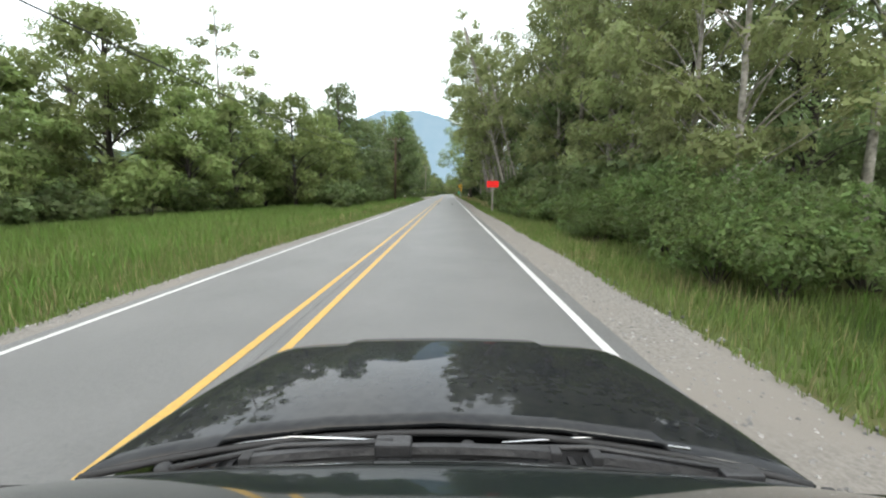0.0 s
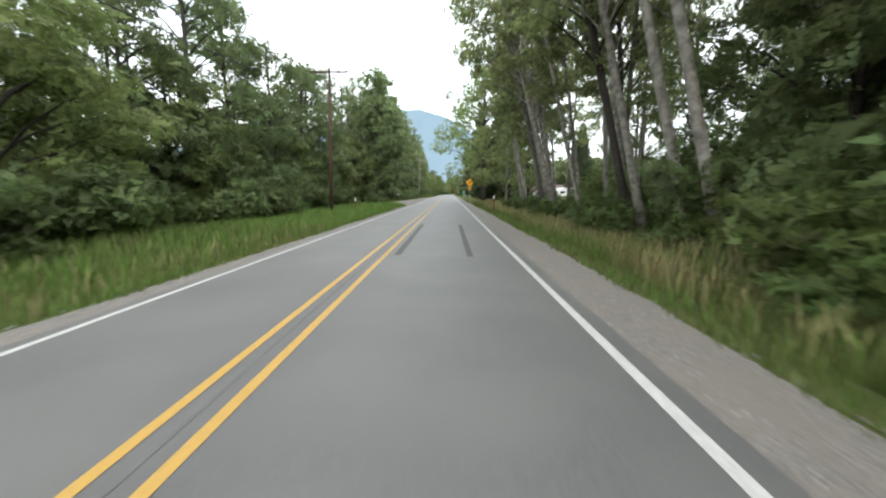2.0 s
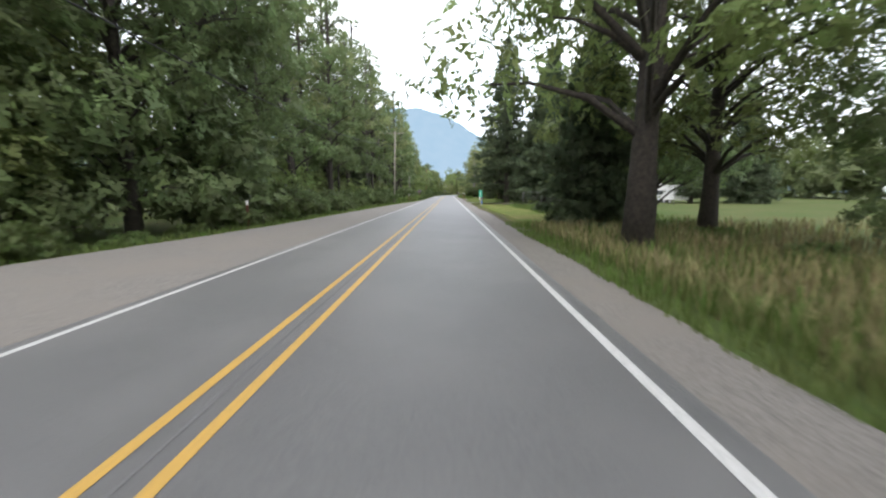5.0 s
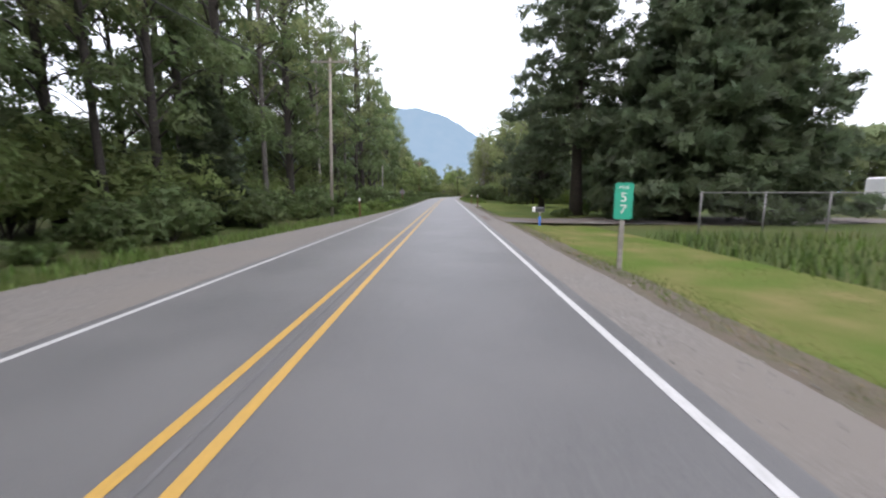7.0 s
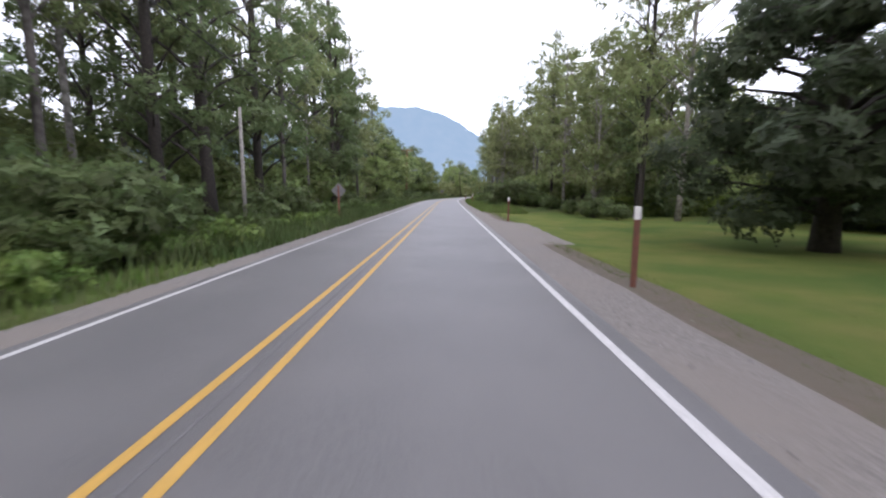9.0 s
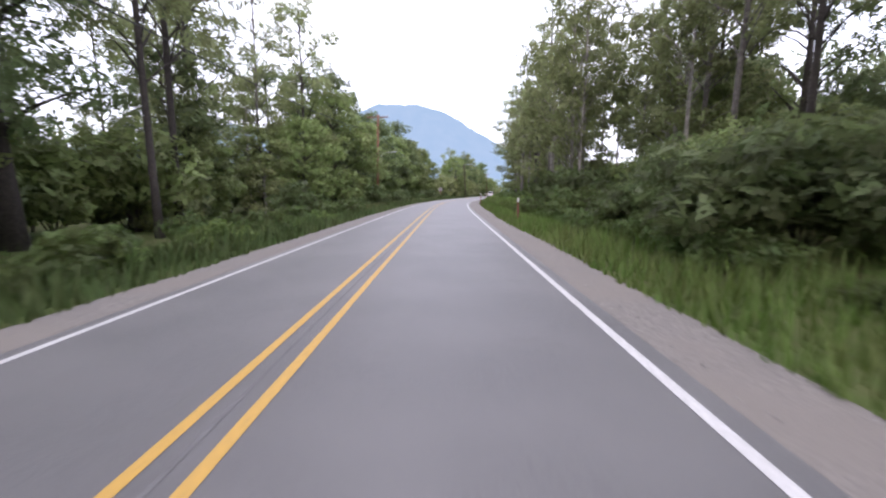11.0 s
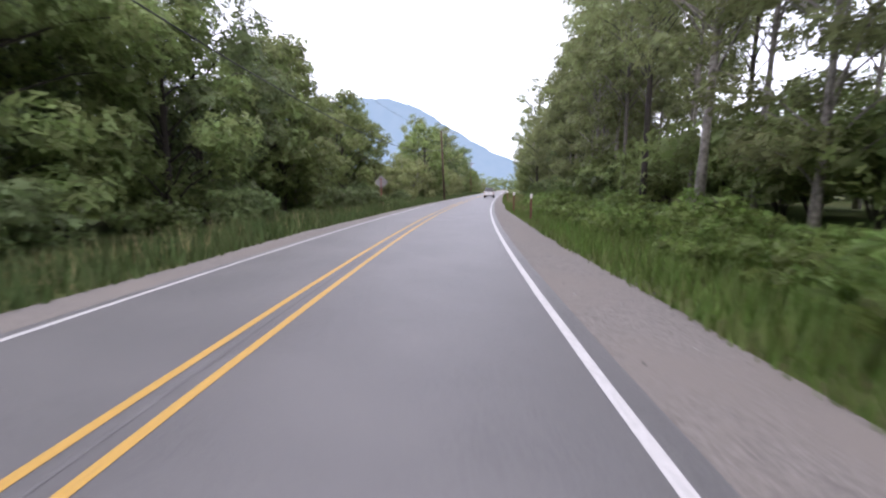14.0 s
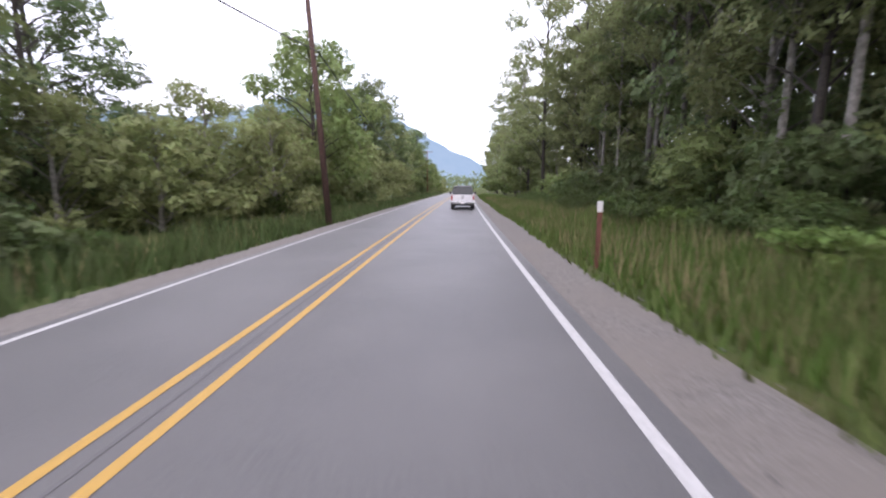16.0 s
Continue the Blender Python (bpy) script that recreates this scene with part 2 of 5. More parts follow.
def box(bm, x0, x1, y0, y1, z0, z1, bevel=0.0, m=None):
    r = bmesh.ops.create_cube(bm, size=1.0)
    vs = r["verts"]
    bmesh.ops.scale(bm, vec=(x1 - x0, y1 - y0, z1 - z0), verts=vs)
    bmesh.ops.translate(bm, vec=((x0 + x1) / 2, (y0 + y1) / 2, (z0 + z1) / 2), verts=vs)
    if bevel:
        es = list({e for v in vs for e in v.link_edges})
        g = bmesh.ops.bevel(bm, geom=es, offset=bevel, segments=2, affect="EDGES", profile=0.6)
        vs = list({v for f in g["faces"] for v in f.verts} | {v for v in vs if v.is_valid})
    if m is not None:
        bmesh.ops.transform(bm, matrix=m, verts=vs)
    return vs


def boxed(name, dims, mat, parent, bevel=0.0, label="", m=None):
    bm = bmesh.new()
    box(bm, *dims, bevel=bevel, m=m)
    return part(name, bm, mat, parent, label)


def tube(points, radii, sides=8, cap=True):
    """Verts and faces of a round tube along points."""
    pts = [Vector(p) for p in points]
    verts, faces = [], []
    up = Vector((0.31, 0.17, 0.93))
    for i, p in enumerate(pts):
        d = (pts[min(i + 1, len(pts) - 1)] - pts[max(i - 1, 0)]).normalized()
        a = d.cross(up)
        if a.length < 0.1:
            a = d.cross(Vector((1, 0, 0)))
        a.normalize()
        b = d.cross(a)
        for k in range(sides):
            w = 2 * math.pi * k / sides
            verts.append(tuple(p + (a * math.cos(w) + b * math.sin(w)) * radii[i]))
    for i in range(len(pts) - 1):
        for k in range(sides):
            k2 = (k + 1) % sides
            faces.append((i * sides + k, i * sides + k2, (i + 1) * sides + k2, (i + 1) * sides + k))
    if cap:
        faces.append(tuple(range(sides))[::-1])
        faces.append(tuple((len(pts) - 1) * sides + k for k in range(sides)))
    return verts, faces


def tube_part(name, points, radii, mat, parent=None, sides=8, label=""):
    v, f = tube(points, radii if isinstance(radii, (list, tuple)) else [radii] * len(points), sides)
    return mesh_part(name, v, f, mat, parent, label, smooth=True)


def thing(name, x, y, z, label, category, group="", kind="", turn=0.0):
    ob = new(name)
    ob.empty_display_size = 0.2
    ob.matrix_world = pose(x, y, z, 0, 0, turn)
    return tagged(ob, label, category, group, kind)


# ---------------------------------------------------------------- ground, road, shoulders
LEFT_LINE, RIGHT_LINE, HALF_GAP = -2.75, 3.57, 0.20
CROWN = 0.02


def bump01(y, a, b, soft):
    """1 between a and b, falling to 0 over soft."""
    return max(0.0, min(1.0, (y - a) / soft + 1, (b - y) / soft + 1))


LEFT_SHOULDER = ((90, 3.45), (94, 5.8), (99, 8.0), (108, 8.5), (120, 7.0), (150, 5.8), (170, 4.3), (186, 3.6), (250, 4.0), (300, 3.9), (330, 3.7))


def left_edge(y):
    """Where the loose shoulder ends on the far side of the oncoming lane; it opens into a pull-in."""
    n = noise.noise((y * 0.13, 3.1, 0)) * 0.16 + noise.noise((y * 0.9, 7.7, 0)) * 0.07
    return n - float(np.interp(y, [p[0] for p in LEFT_SHOULDER], [p[1] for p in LEFT_SHOULDER]))


def right_edge(y):
    n = noise.noise((y * 0.11, 9.2, 0)) * 0.18 + noise.noise((y * 0.8, 1.7, 0)) * 0.09
    return 4.85 + 0.15 * bump01(y, 62, 90, 12) + 0.35 * bump01(y, 258, 300, 12) + n


def terrain(y, lat):
    """Height of the ground."""
    if LEFT_LINE - 0.25 < lat < RIGHT_LINE + 0.3:
        return -CROWN * abs(lat) - 0.10
    d = lat - right_edge(y) if lat > 0 else left_edge(y) - lat
    edge = -0.11
    if d <= 0:
        return edge
    lawn = bump01(y, 124, 218, 12) if lat > 0 else 0.0
    dip = -0.30 * min(1.0, d / 2.0) * (1 - 0.35 * lawn)
    rough = noise.noise((lat * 0.16, y * 0.11, 2.0)) * 0.16 * min(1.0, d / 3.0)
    rise = 0.0
    if lat > 0:
        rise = 0.7 * bump01(y, -40, 46, 12) * min(1.0, max(0.0, d - 1.5) / 7.0) + 1.1 * bump01(y, 232, 345, 16) * min(1.0, max(0.0, d - 2) / 8.0)
    return edge + dip + rough + rise


def strip(name, y0, y1, step, lats, height, mat, parent=None, label="", kind=""):
    """A strip along the road; lats(y) gives the stations across, height(y, lat) their heights."""
    ys = np.arange(y0, y1 + step * 0.5, step)
    verts, faces, n = [], [], 0
    for y in ys:
        row = lats(y)
        n = len(row)
        verts += [(centre(y) + q, y, height(y, q)) for q in row]
    for i in range(len(ys) - 1):
        for j in range(n - 1):
            faces.append((i * n + j, i * n + j + 1, (i + 1) * n + j + 1, (i + 1) * n + j))
    ob = mesh_part(name, verts, faces, mat, parent, label, smooth=True)
    if name == "road":
        ob.data.attributes.new("lat", "FLOAT", "POINT").data.foreach_set("value", [float(q) for y in ys for q in lats(y)])
    return tagged(ob, kind=kind)


def build_ground():
    ys = [-4000, -1500, -500, -200] + list(np.arange(-100, 480.1, 2.0)) + [520, 600, 800, 1200, 2000, 4500]
    half = [5, 6, 7, 8, 9, 10, 11, 12, 13.5, 15, 17, 19, 21, 23.5, 26, 29, 32, 36, 40, 45, 60, 90, 160, 400, 1200, 4000]
    lats = [-h for h in reversed(half)] + [-4.2, -3.6, -3.0, 0.0, 3.8, 4.4] + half
    verts = [(centre(y) + q, y, terrain(y, q) if -150 < y < 500 and abs(q) < 100 else -0.3) for y in ys for q in lats]
    n = len(lats)
    faces = [(i * n + j, i * n + j + 1, (i + 1) * n + j + 1, (i + 1) * n + j) for i in range(len(ys) - 1) for j in range(n - 1)]
    ob = mesh_part("ground", verts, faces, SOIL, smooth=True)
    tagged(ob, "green grassy ground beside the road", "ground", kind="structure")


def surface(y, q):
    return -CROWN * abs(q)


build_ground()
road = strip("road", -120, 700, 4.0, lambda y: (-3.0, -1.5, 0, 1.9, 3.86), surface, ASPHALT)
tagged(road, "grey worn two-lane asphalt road with painted lines", "road", kind="structure")


def line(name, lat, wide, mat, label, lift=0.005, y0=-119, y1=699, step=3.0):
    def cells(y):
        w = wide / 2 + noise.noise((y * 1.7, lat, 4)) * 0.006
        return (lat - w, lat + w)
    return strip(name, y0, y1, step, cells, lambda y, q: surface(y, q) + lift, mat, road, label)


line("white_line", LEFT_LINE, 0.10, WHITE_LINE, "white painted edge line")
line("white_line", RIGHT_LINE, 0.118, WHITE_LINE, "white painted edge line")
line("yellow_line", -HALF_GAP, 0.10, YELLOW_LINE, "yellow painted centre line")
line("yellow_line", HALF_GAP, 0.10, YELLOW_LINE, "yellow painted centre line")
line("joint_seal", 0.0, 0.035, SEAL, "dark sealed joint between the lanes", lift=0.004)
tagged(strip("gravel_shoulder", -118, 600, 1.0, lambda y: (3.80, 4.2, right_edge(y) + 0.1), lambda y, q: -0.085 - 0.01 * (q - 3.8) if q < 4.5 else -0.10, GRAVEL),
       "pale loose gravel shoulder along the road", "shoulder", kind="structure")
tagged(strip("gravel_shoulder", -118, 600, 1.0, lambda y: (left_edge(y) - 0.1, -3.3, -2.95), lambda y, q: -0.068 if q > -3.1 else -0.09, GRAVEL),
       "pale loose gravel shoulder along the road", "shoulder", kind="structure")


# ---------------------------------------------------------------- plants
def leaves(rs, centres, spread, size, count, droop=0.0, squash=1.0):
    """Verts and faces of count leaf sprays scattered round the centres."""
    count = int(count * 1.3)
    c = np.asarray(centres)
    p = c[rs.randint(0, len(c), count)] + rs.normal(0, 1, (count, 3)) * np.array([spread, spread, spread * squash])
    a = rs.normal(0, 1, (count, 3))
    a[:, 2] = a[:, 2] * 0.6 - droop
    return sprays(rs, p, a, rs.normal(0, 1, (count, 3)), size * 1.4)


def sprays(rs, p, a, n, size):
    """Three-cornered sprays at p that run along a, in the plane that n leaves free."""
    count = len(p)
    a = a / (np.linalg.norm(a, axis=1)[:, None] + 1e-9)
    b = np.cross(a, n)
    b /= np.linalg.norm(b, axis=1)[:, None] + 1e-9
    s = size * rs.uniform(0.5, 1.4, count)[:, None]
    bend = np.cross(a, b) * s * rs.uniform(-0.3, 0.3, count)[:, None]
    tri = np.stack([p - a * s - b * s * 0.45, p - a * s * 0.5 + b * s * 0.7 + bend, p + a * s], axis=1)
    return tri.reshape(-1, 3), np.arange(count * 3).reshape(-1, 3)


def lobed(rs, centres, radii, size, count, squash=0.72, loose=0.5):
    """Sprays that clothe rounded lobes: they lie on each lobe's skin, thickest on its upper side."""
    c, r = np.asarray(centres, float), np.asarray(radii, float)
    idx = rs.choice(len(c), count, p=r ** 2 / (r ** 2).sum())
    d = rs.normal(0, 1, (count, 3))
    d /= np.linalg.norm(d, axis=1)[:, None]
    d[:, 2] = d[:, 2] * 0.85 + 0.22
    out = rs.uniform(0.25, 1.0, count) ** 0.5 * rs.choice((1.0, 1.0, 1.0, 1.18), count)
    p = c[idx] + d * (r[idx] * out)[:, None] * np.array([1, 1, squash])
    n = d + rs.normal(0, loose, (count, 3)) + np.array([0, 0, 0.35])
    return sprays(rs, p, np.cross(n, rs.normal(0, 1, (count, 3))), n, size)


def limbs_of(rs, height, base, reach, count, rise, top_shape):
    """Limbs as lists of points, from a wavering trunk."""
    lean = rs.normal(0, 0.012, 2)
    wav = rs.uniform(0, 6.28, 2)

    def stem(z):
        k = z / height
        return Vector((lean[0] * z + 0.14 * math.sin(wav[0] + 4 * k) * k, lean[1] * z + 0.14 * math.sin(wav[1] + 3.3 * k) * k, z))
    out = []
    for i in range(count):
        k = (i + rs.uniform(0, 1)) / count
        z = base + (height * 0.97 - base) * k
        r = reach * top_shape(k) * rs.uniform(0.65, 1.15)
        w = i * 2.4 + rs.uniform(-0.5, 0.5)
        s = stem(z)
        pts = [s]
        for q in (0.35, 0.7, 1.0):
            pts.append(s + Vector((math.cos(w) * r * q, math.sin(w) * r * q, r * rise * q * (1.1 - 0.35 * q) + rs.normal(0, 0.12))))
        out.append(pts)
    return stem, out


def wood(stem, height, radius, limbs, limb_radius, sides=8, sweep=1.0, taper=0.86):
    """Trunk and limbs as one mesh's verts and faces."""
    n = 9
    zs = [height * sweep * i / (n - 1) for i in range(n)]
    rad = [radius * (1.28 if i == 0 else 1.0) * (1 - taper * i / (n - 1)) for i in range(n)]
    verts, faces = tube([stem(z) - Vector((0, 0, 0.25 if i == 0 else 0)) for i, z in enumerate(zs)], rad, sides)
    for pts in limbs:
        v, f = tube(pts, [limb_radius, limb_radius * 0.7, limb_radius * 0.4, limb_radius * 0.15], 3, cap=False)
        o = len(verts)
        verts += v
        faces += [tuple(a + o for a in q) for q in f]
    return verts, faces


def crown_round(k):
    """Width of a rounded crown at a share k of its height."""
    return max(0.16, math.sin(math.pi * (0.16 + 0.80 * k)) ** 0.75)


def crown_tall(k):
    """Width of a tall crown that thins towards its top."""
    return (0.62 + 0.5 * math.sin(math.pi * min(1.0, 0.15 + 0.8 * k))) * (1 - max(0.0, k - 0.72) * 1.9)


def broadleaf(name, label, height, base, reach, count, size, lobes, seed, bark, foliage, trunk=0.16, rise=0.7, shape=crown_round, lobe=0.36, taper=0.8, squash=0.72):
    """A tree whose crown is made of leafy lobes, each on a limb of its own."""
    rs = np.random.RandomState(seed)
    stem, _ = limbs_of(rs, height, base, reach, 0, rise, shape)
    root = thing(name, 0, 0, -900, label, "tree", "roadside trees")
    cs, rad, limbs = [], [], []
    for i in range(lobes):
        k = (i + rs.uniform(0, 1)) / lobes
        z, w = base + (height * 0.95 - base) * k, i * 2.4 + rs.uniform(-0.6, 0.6)
        far = reach * shape(k) * rs.uniform(0.30, 1.0) ** 0.7
        r = reach * lobe * rs.uniform(0.65, 1.25) * (1.0 - 0.25 * k)
        c = stem(z) + Vector((math.cos(w) * far, math.sin(w) * far, rs.normal(0, 0.3)))
        foot = stem(max(base * 0.7, z - far * rise))
        cs.append(tuple(c))
        rad.append(r)
        limbs.append([foot, foot.lerp(c, 0.35) + Vector((0, 0, 0.12 * far)), foot.lerp(c, 0.7) + Vector((0, 0, 0.1 * far)), c])
    v, f = wood(stem, height, trunk, limbs, trunk * 0.36, taper=taper)
    mesh_part("trunk", v, f, bark, root, smooth=True)
    v, f = lobed(rs, cs, rad, size * 1.14, int(count * 0.76), squash)
    mesh_part("crown", v, f, foliage, root)
    return root


def conifer(name, label, height, base, reach, limbs, count, size, seed, foliage=None, trunk=0.3, droop=-0.22):
    rs = np.random.RandomState(seed)
    stem, ls = limbs_of(rs, height, base, reach, limbs, droop, lambda k: max(0.08, 1.02 - k) ** 0.72)
    root = thing(name, 0, 0, -900, label, "tree", "roadside trees")
    v, f = wood(stem, height, trunk, ls, 0.05)
    mesh_part("trunk", v, f, BARK, root, smooth=True)
    cs = []
    for pts in ls:
        long = (pts[-1] - pts[0]).length
        for _ in range(max(3, int(long * 5))):
            q = rs.uniform(0.12, 1.0) * 2.999
            i = int(q)
            p = pts[i].lerp(pts[i + 1], q - i)
            side = (pts[-1] - pts[0]).cross(Vector((0, 0, 1))).normalized() * rs.normal(0, 0.16) * long
            cs.append(tuple(p + side - Vector((0, 0, abs(rs.normal(0, 0.14))))))
    v, f = leaves(rs, cs, 0.16, size, count, droop=0.55, squash=0.8)
    mesh_part("crown", v, f, foliage or NEEDLE, root)
    return root


def shrub(name, label, height, reach, count, size, seed, foliage, category="shrub", group="roadside shrubs", lobes=11):
    """A low mound of leafy lobes on thin stems."""
    rs = np.random.RandomState(seed)
    root = thing(name, 0, 0, -900, label, category, group)
    verts, faces, cs, rad = [], [], [], []
    for i in range(lobes):
        w, r = i * 2.4 + rs.uniform(-0.4, 0.4), reach * math.sqrt((i + 0.5) / lobes) * rs.uniform(0.75, 1.05)
        h = height * rs.uniform(0.5, 0.9) * (1.08 - 0.5 * r / reach)
        tip = Vector((math.cos(w) * r, math.sin(w) * r, h))
        mid = Vector((math.cos(w) * r * 0.4, math.sin(w) * r * 0.4, h * 0.65))
        v, f = tube([(0, 0, -0.15), mid, tip], [0.03, 0.02, 0.006], 4, cap=False)
        o = len(verts)
        verts += v
        faces += [tuple(a + o for a in q) for q in f]
        cs += [tuple(tip), tuple(mid.lerp(tip, 0.4) * 0.95)]
        rad += [height * rs.uniform(0.2, 0.36), height * rs.uniform(0.22, 0.34)]
    tagged(mesh_part("stem", verts, faces, BARK, root), kind="stuff")
    v, f = lobed(rs, cs, rad, size * 1.66, int(count * 0.9), 0.8, 0.7)
    v[:, 2] = np.maximum(v[:, 2], 0.02)
    mesh_part("foliage", v, f, foliage, root)
    return root


TREES = {
    "alder": [broadleaf("alder_tree", "slender red alder with pale trunk and light green crown", h, b, r, n, 0.30, l, s, PALE_BARK if s != 12 else BARK, ALDER, t, 0.8, crown_tall, 0.33)
              for h, b, r, n, l, s, t in ((19, 3.5, 4.0, 4200, 40, 11, 0.17), (22, 6.0, 4.0, 4200, 40, 12, 0.20), (16, 2.2, 3.8, 4000, 34, 13, 0.15), (24, 8, 4.2, 4200, 40, 14, 0.2))],
    "bare": [broadleaf("alder_tree", "tall thin alder with a long bare trunk and sparse leaves", h, b, r, n, 0.25, l, s, bark, ALDER, t, 0.9, crown_tall, 0.34, 0.62)
             for h, b, r, n, l, s, t, bark in ((20, 8.0, 3.0, 2000, 24, 21, 0.16, PALE_BARK), (23, 9.0, 3.2, 2300, 28, 22, 0.18, BARK), (18, 6.5, 2.6, 1700, 18, 23, 0.13, PALE_BARK), (24, 9.0, 3.2, 2400, 28, 24, 0.17, GREY_BARK))],
    "pale": [broadleaf("alder_tree", "leaning pale-barked alder with a long bare trunk", h, b, r, n, 0.25, l, s, PALE_BARK, ALDER, t, 0.9, crown_tall, 0.34, 0.6)
             for h, b, r, n, l, s, t in ((20, 8.5, 3.0, 2500, 24, 121, 0.15), (22, 9.0, 3.2, 2800, 26, 122, 0.17), (18, 7.5, 2.8, 2100, 20, 123, 0.12))],
    "timber": [broadleaf("cottonwood_tree", "tall cottonwood with a thick dark trunk and high shaded crown", h, b, r, n, 0.30, l, s, BARK, DARKLEAF, t, 0.6, crown_tall, 0.36, 0.6)
               for h, b, r, n, l, s, t in ((24, 3.6, 3.4, 3000, 34, 25, 0.29), (22, 5.0, 3.2, 2600, 30, 26, 0.24), (25, 4.2, 3.3, 3000, 34, 27, 0.33))],
    "maple": [broadleaf("maple_tree", "broad leafy maple with a dense rounded green crown", h, b, r, n, 0.29, l, s, BARK, MAPLE, t, 0.6, crown_round, 0.33)
              for h, b, r, n, l, s, t in ((11, 0.9, 4.1, 5000, 34, 31, 0.2), (9, 0.5, 3.6, 4400, 30, 32, 0.17), (14, 1.4, 5.0, 8000, 46, 33, 0.24))],
    "dark": [broadleaf("cottonwood_tree", "tall dark green cottonwood with a dense shaded crown", h, b, r, n, 0.36, l, s, BARK, DARKLEAF, t, 0.6, crown_round, 0.34)
             for h, b, r, n, l, s, t in ((21, 1.6, 5.0, 4600, 46, 41, 0.26), (17, 0.8, 4.8, 4200, 40, 42, 0.24))],
    "big": [broadleaf("bigleaf_maple", "large spreading maple whose crown reaches over the road", 21, 4.5, 7.5, 8500, 0.30, 60, 45, BARK, MAPLE, 0.4, 0.5, crown_round, 0.28)],
    "willow": [broadleaf("willow_tree", "pale yellow-green willow with a soft rounded crown", h, b, r, n, 0.22, l, s, PALE_BARK, WILLOW, 0.14, 0.8, crown_round, 0.36)
               for h, b, r, n, l, s in ((7.5, 0.3, 3.4, 3800, 30, 51), (6, 0.2, 3.0, 3200, 26, 52))],
    "fir": [conifer("fir_tree", "tall dark green fir with drooping branches", h, b, r, l, n, 0.40, s, trunk=t)
            for h, b, r, l, n, s, t in ((27, 2.0, 6.4, 210, 12500, 61, 0.42), (22, 1.4, 5.6, 180, 10500, 62, 0.36), (16, 0.6, 4.4, 130, 7000, 63, 0.24))],
    "tallfir": [conifer("fir_tree", "tall dark fir with a thick bare lower trunk", 27, 4.6, 6.4, 125, 7000, 0.32, 66, trunk=0.42)],
    "yew": [broadleaf("yew_tree", "dense dark rounded evergreen standing on the lawn", 10.5, 1.5, 4.4, 11000, 0.26, 80, 65, BARK, NEEDLE, 0.33, 0.3, lambda k: crown_round(k) * (1.15 - 0.55 * k), 0.25)],
}
SHRUBS = {
    "sapling": [shrub("sapling", "young leafy maple growing in the shade of the wood", h, r, n, 0.2, s, MAPLE, "tree", "saplings under the trees") for h, r, n, s in ((4.4, 2.2, 1500, 83), (3.6, 2.0, 1300, 84))],
    "bramble": [shrub("bramble_bush", "tangled green bramble bush beside the road", h, r, n, 0.115, s, FERN) for h, r, n, s in ((1.5, 1.5, 1150, 71), (1.1, 1.4, 1000, 72), (2.0, 1.7, 1300, 73))],
    "nearbramble": [shrub("bramble_bush", "tangled green bramble bush beside the road", h, r, n, 0.054, s, FERN) for h, r, n, s in ((1.6, 1.5, 4200, 74), (2.1, 1.7, 4800, 75))],
    "bracken": [shrub("bracken", "bright green bracken and ferns on the bank", h, r, n, 0.09, s, BRACKEN) for h, r, n, s in ((1.3, 1.5, 1500, 76), (1.6, 1.6, 1600, 77))],
    "thicket": [shrub("thicket", "dark leafy thicket under the trees", h, r, n, 0.17, s, THICKET) for h, r, n, s in ((2.6, 2.2, 1500, 81), (3.4, 2.6, 1700, 82))],
}
PROTOTYPES = [p for k in (TREES, SHRUBS) for q in k.values() for p in q]


def plant(kind, y, lat, scale=1.0, turn=None, rs=random, which=None, lean=0.0):
    """lean: degrees by which it leans towards the road."""
    pool = TREES.get(kind) or SHRUBS[kind]
    ob = pool[rs.randrange(len(pool)) if which is None else which]
    x, y = at(y, lat)
    turned = pose(0, 0, 0, 0, 0, rs.uniform(0, 360) if turn is None else turn)
    c = copy_thing(ob, pose(x, y, terrain(y, lat) - 0.02, 0, -lean if lat > 0 else lean, 0) @ turned)
    c.scale = (scale * rs.uniform(0.9, 1.1), scale * rs.uniform(0.9, 1.1), scale)
    return c


def rows_of(side, y0, y1, lat0, lat1, gap, mix, seed, scale=(0.85, 1.15), lean=(0.0, 0.0)):
    """Plants along one side: mix is a string of kinds, from which each one is drawn."""
    rs = random.Random(seed)
    kinds = mix.split()
    y = y0
    while y < y1:
        plant(rs.choice(kinds), y + rs.uniform(-0.4, 0.4) * gap, side * rs.uniform(lat0, lat1), rs.uniform(*scale), rs=rs, lean=rs.uniform(*lean))
        y += gap * rs.uniform(0.7, 1.3)


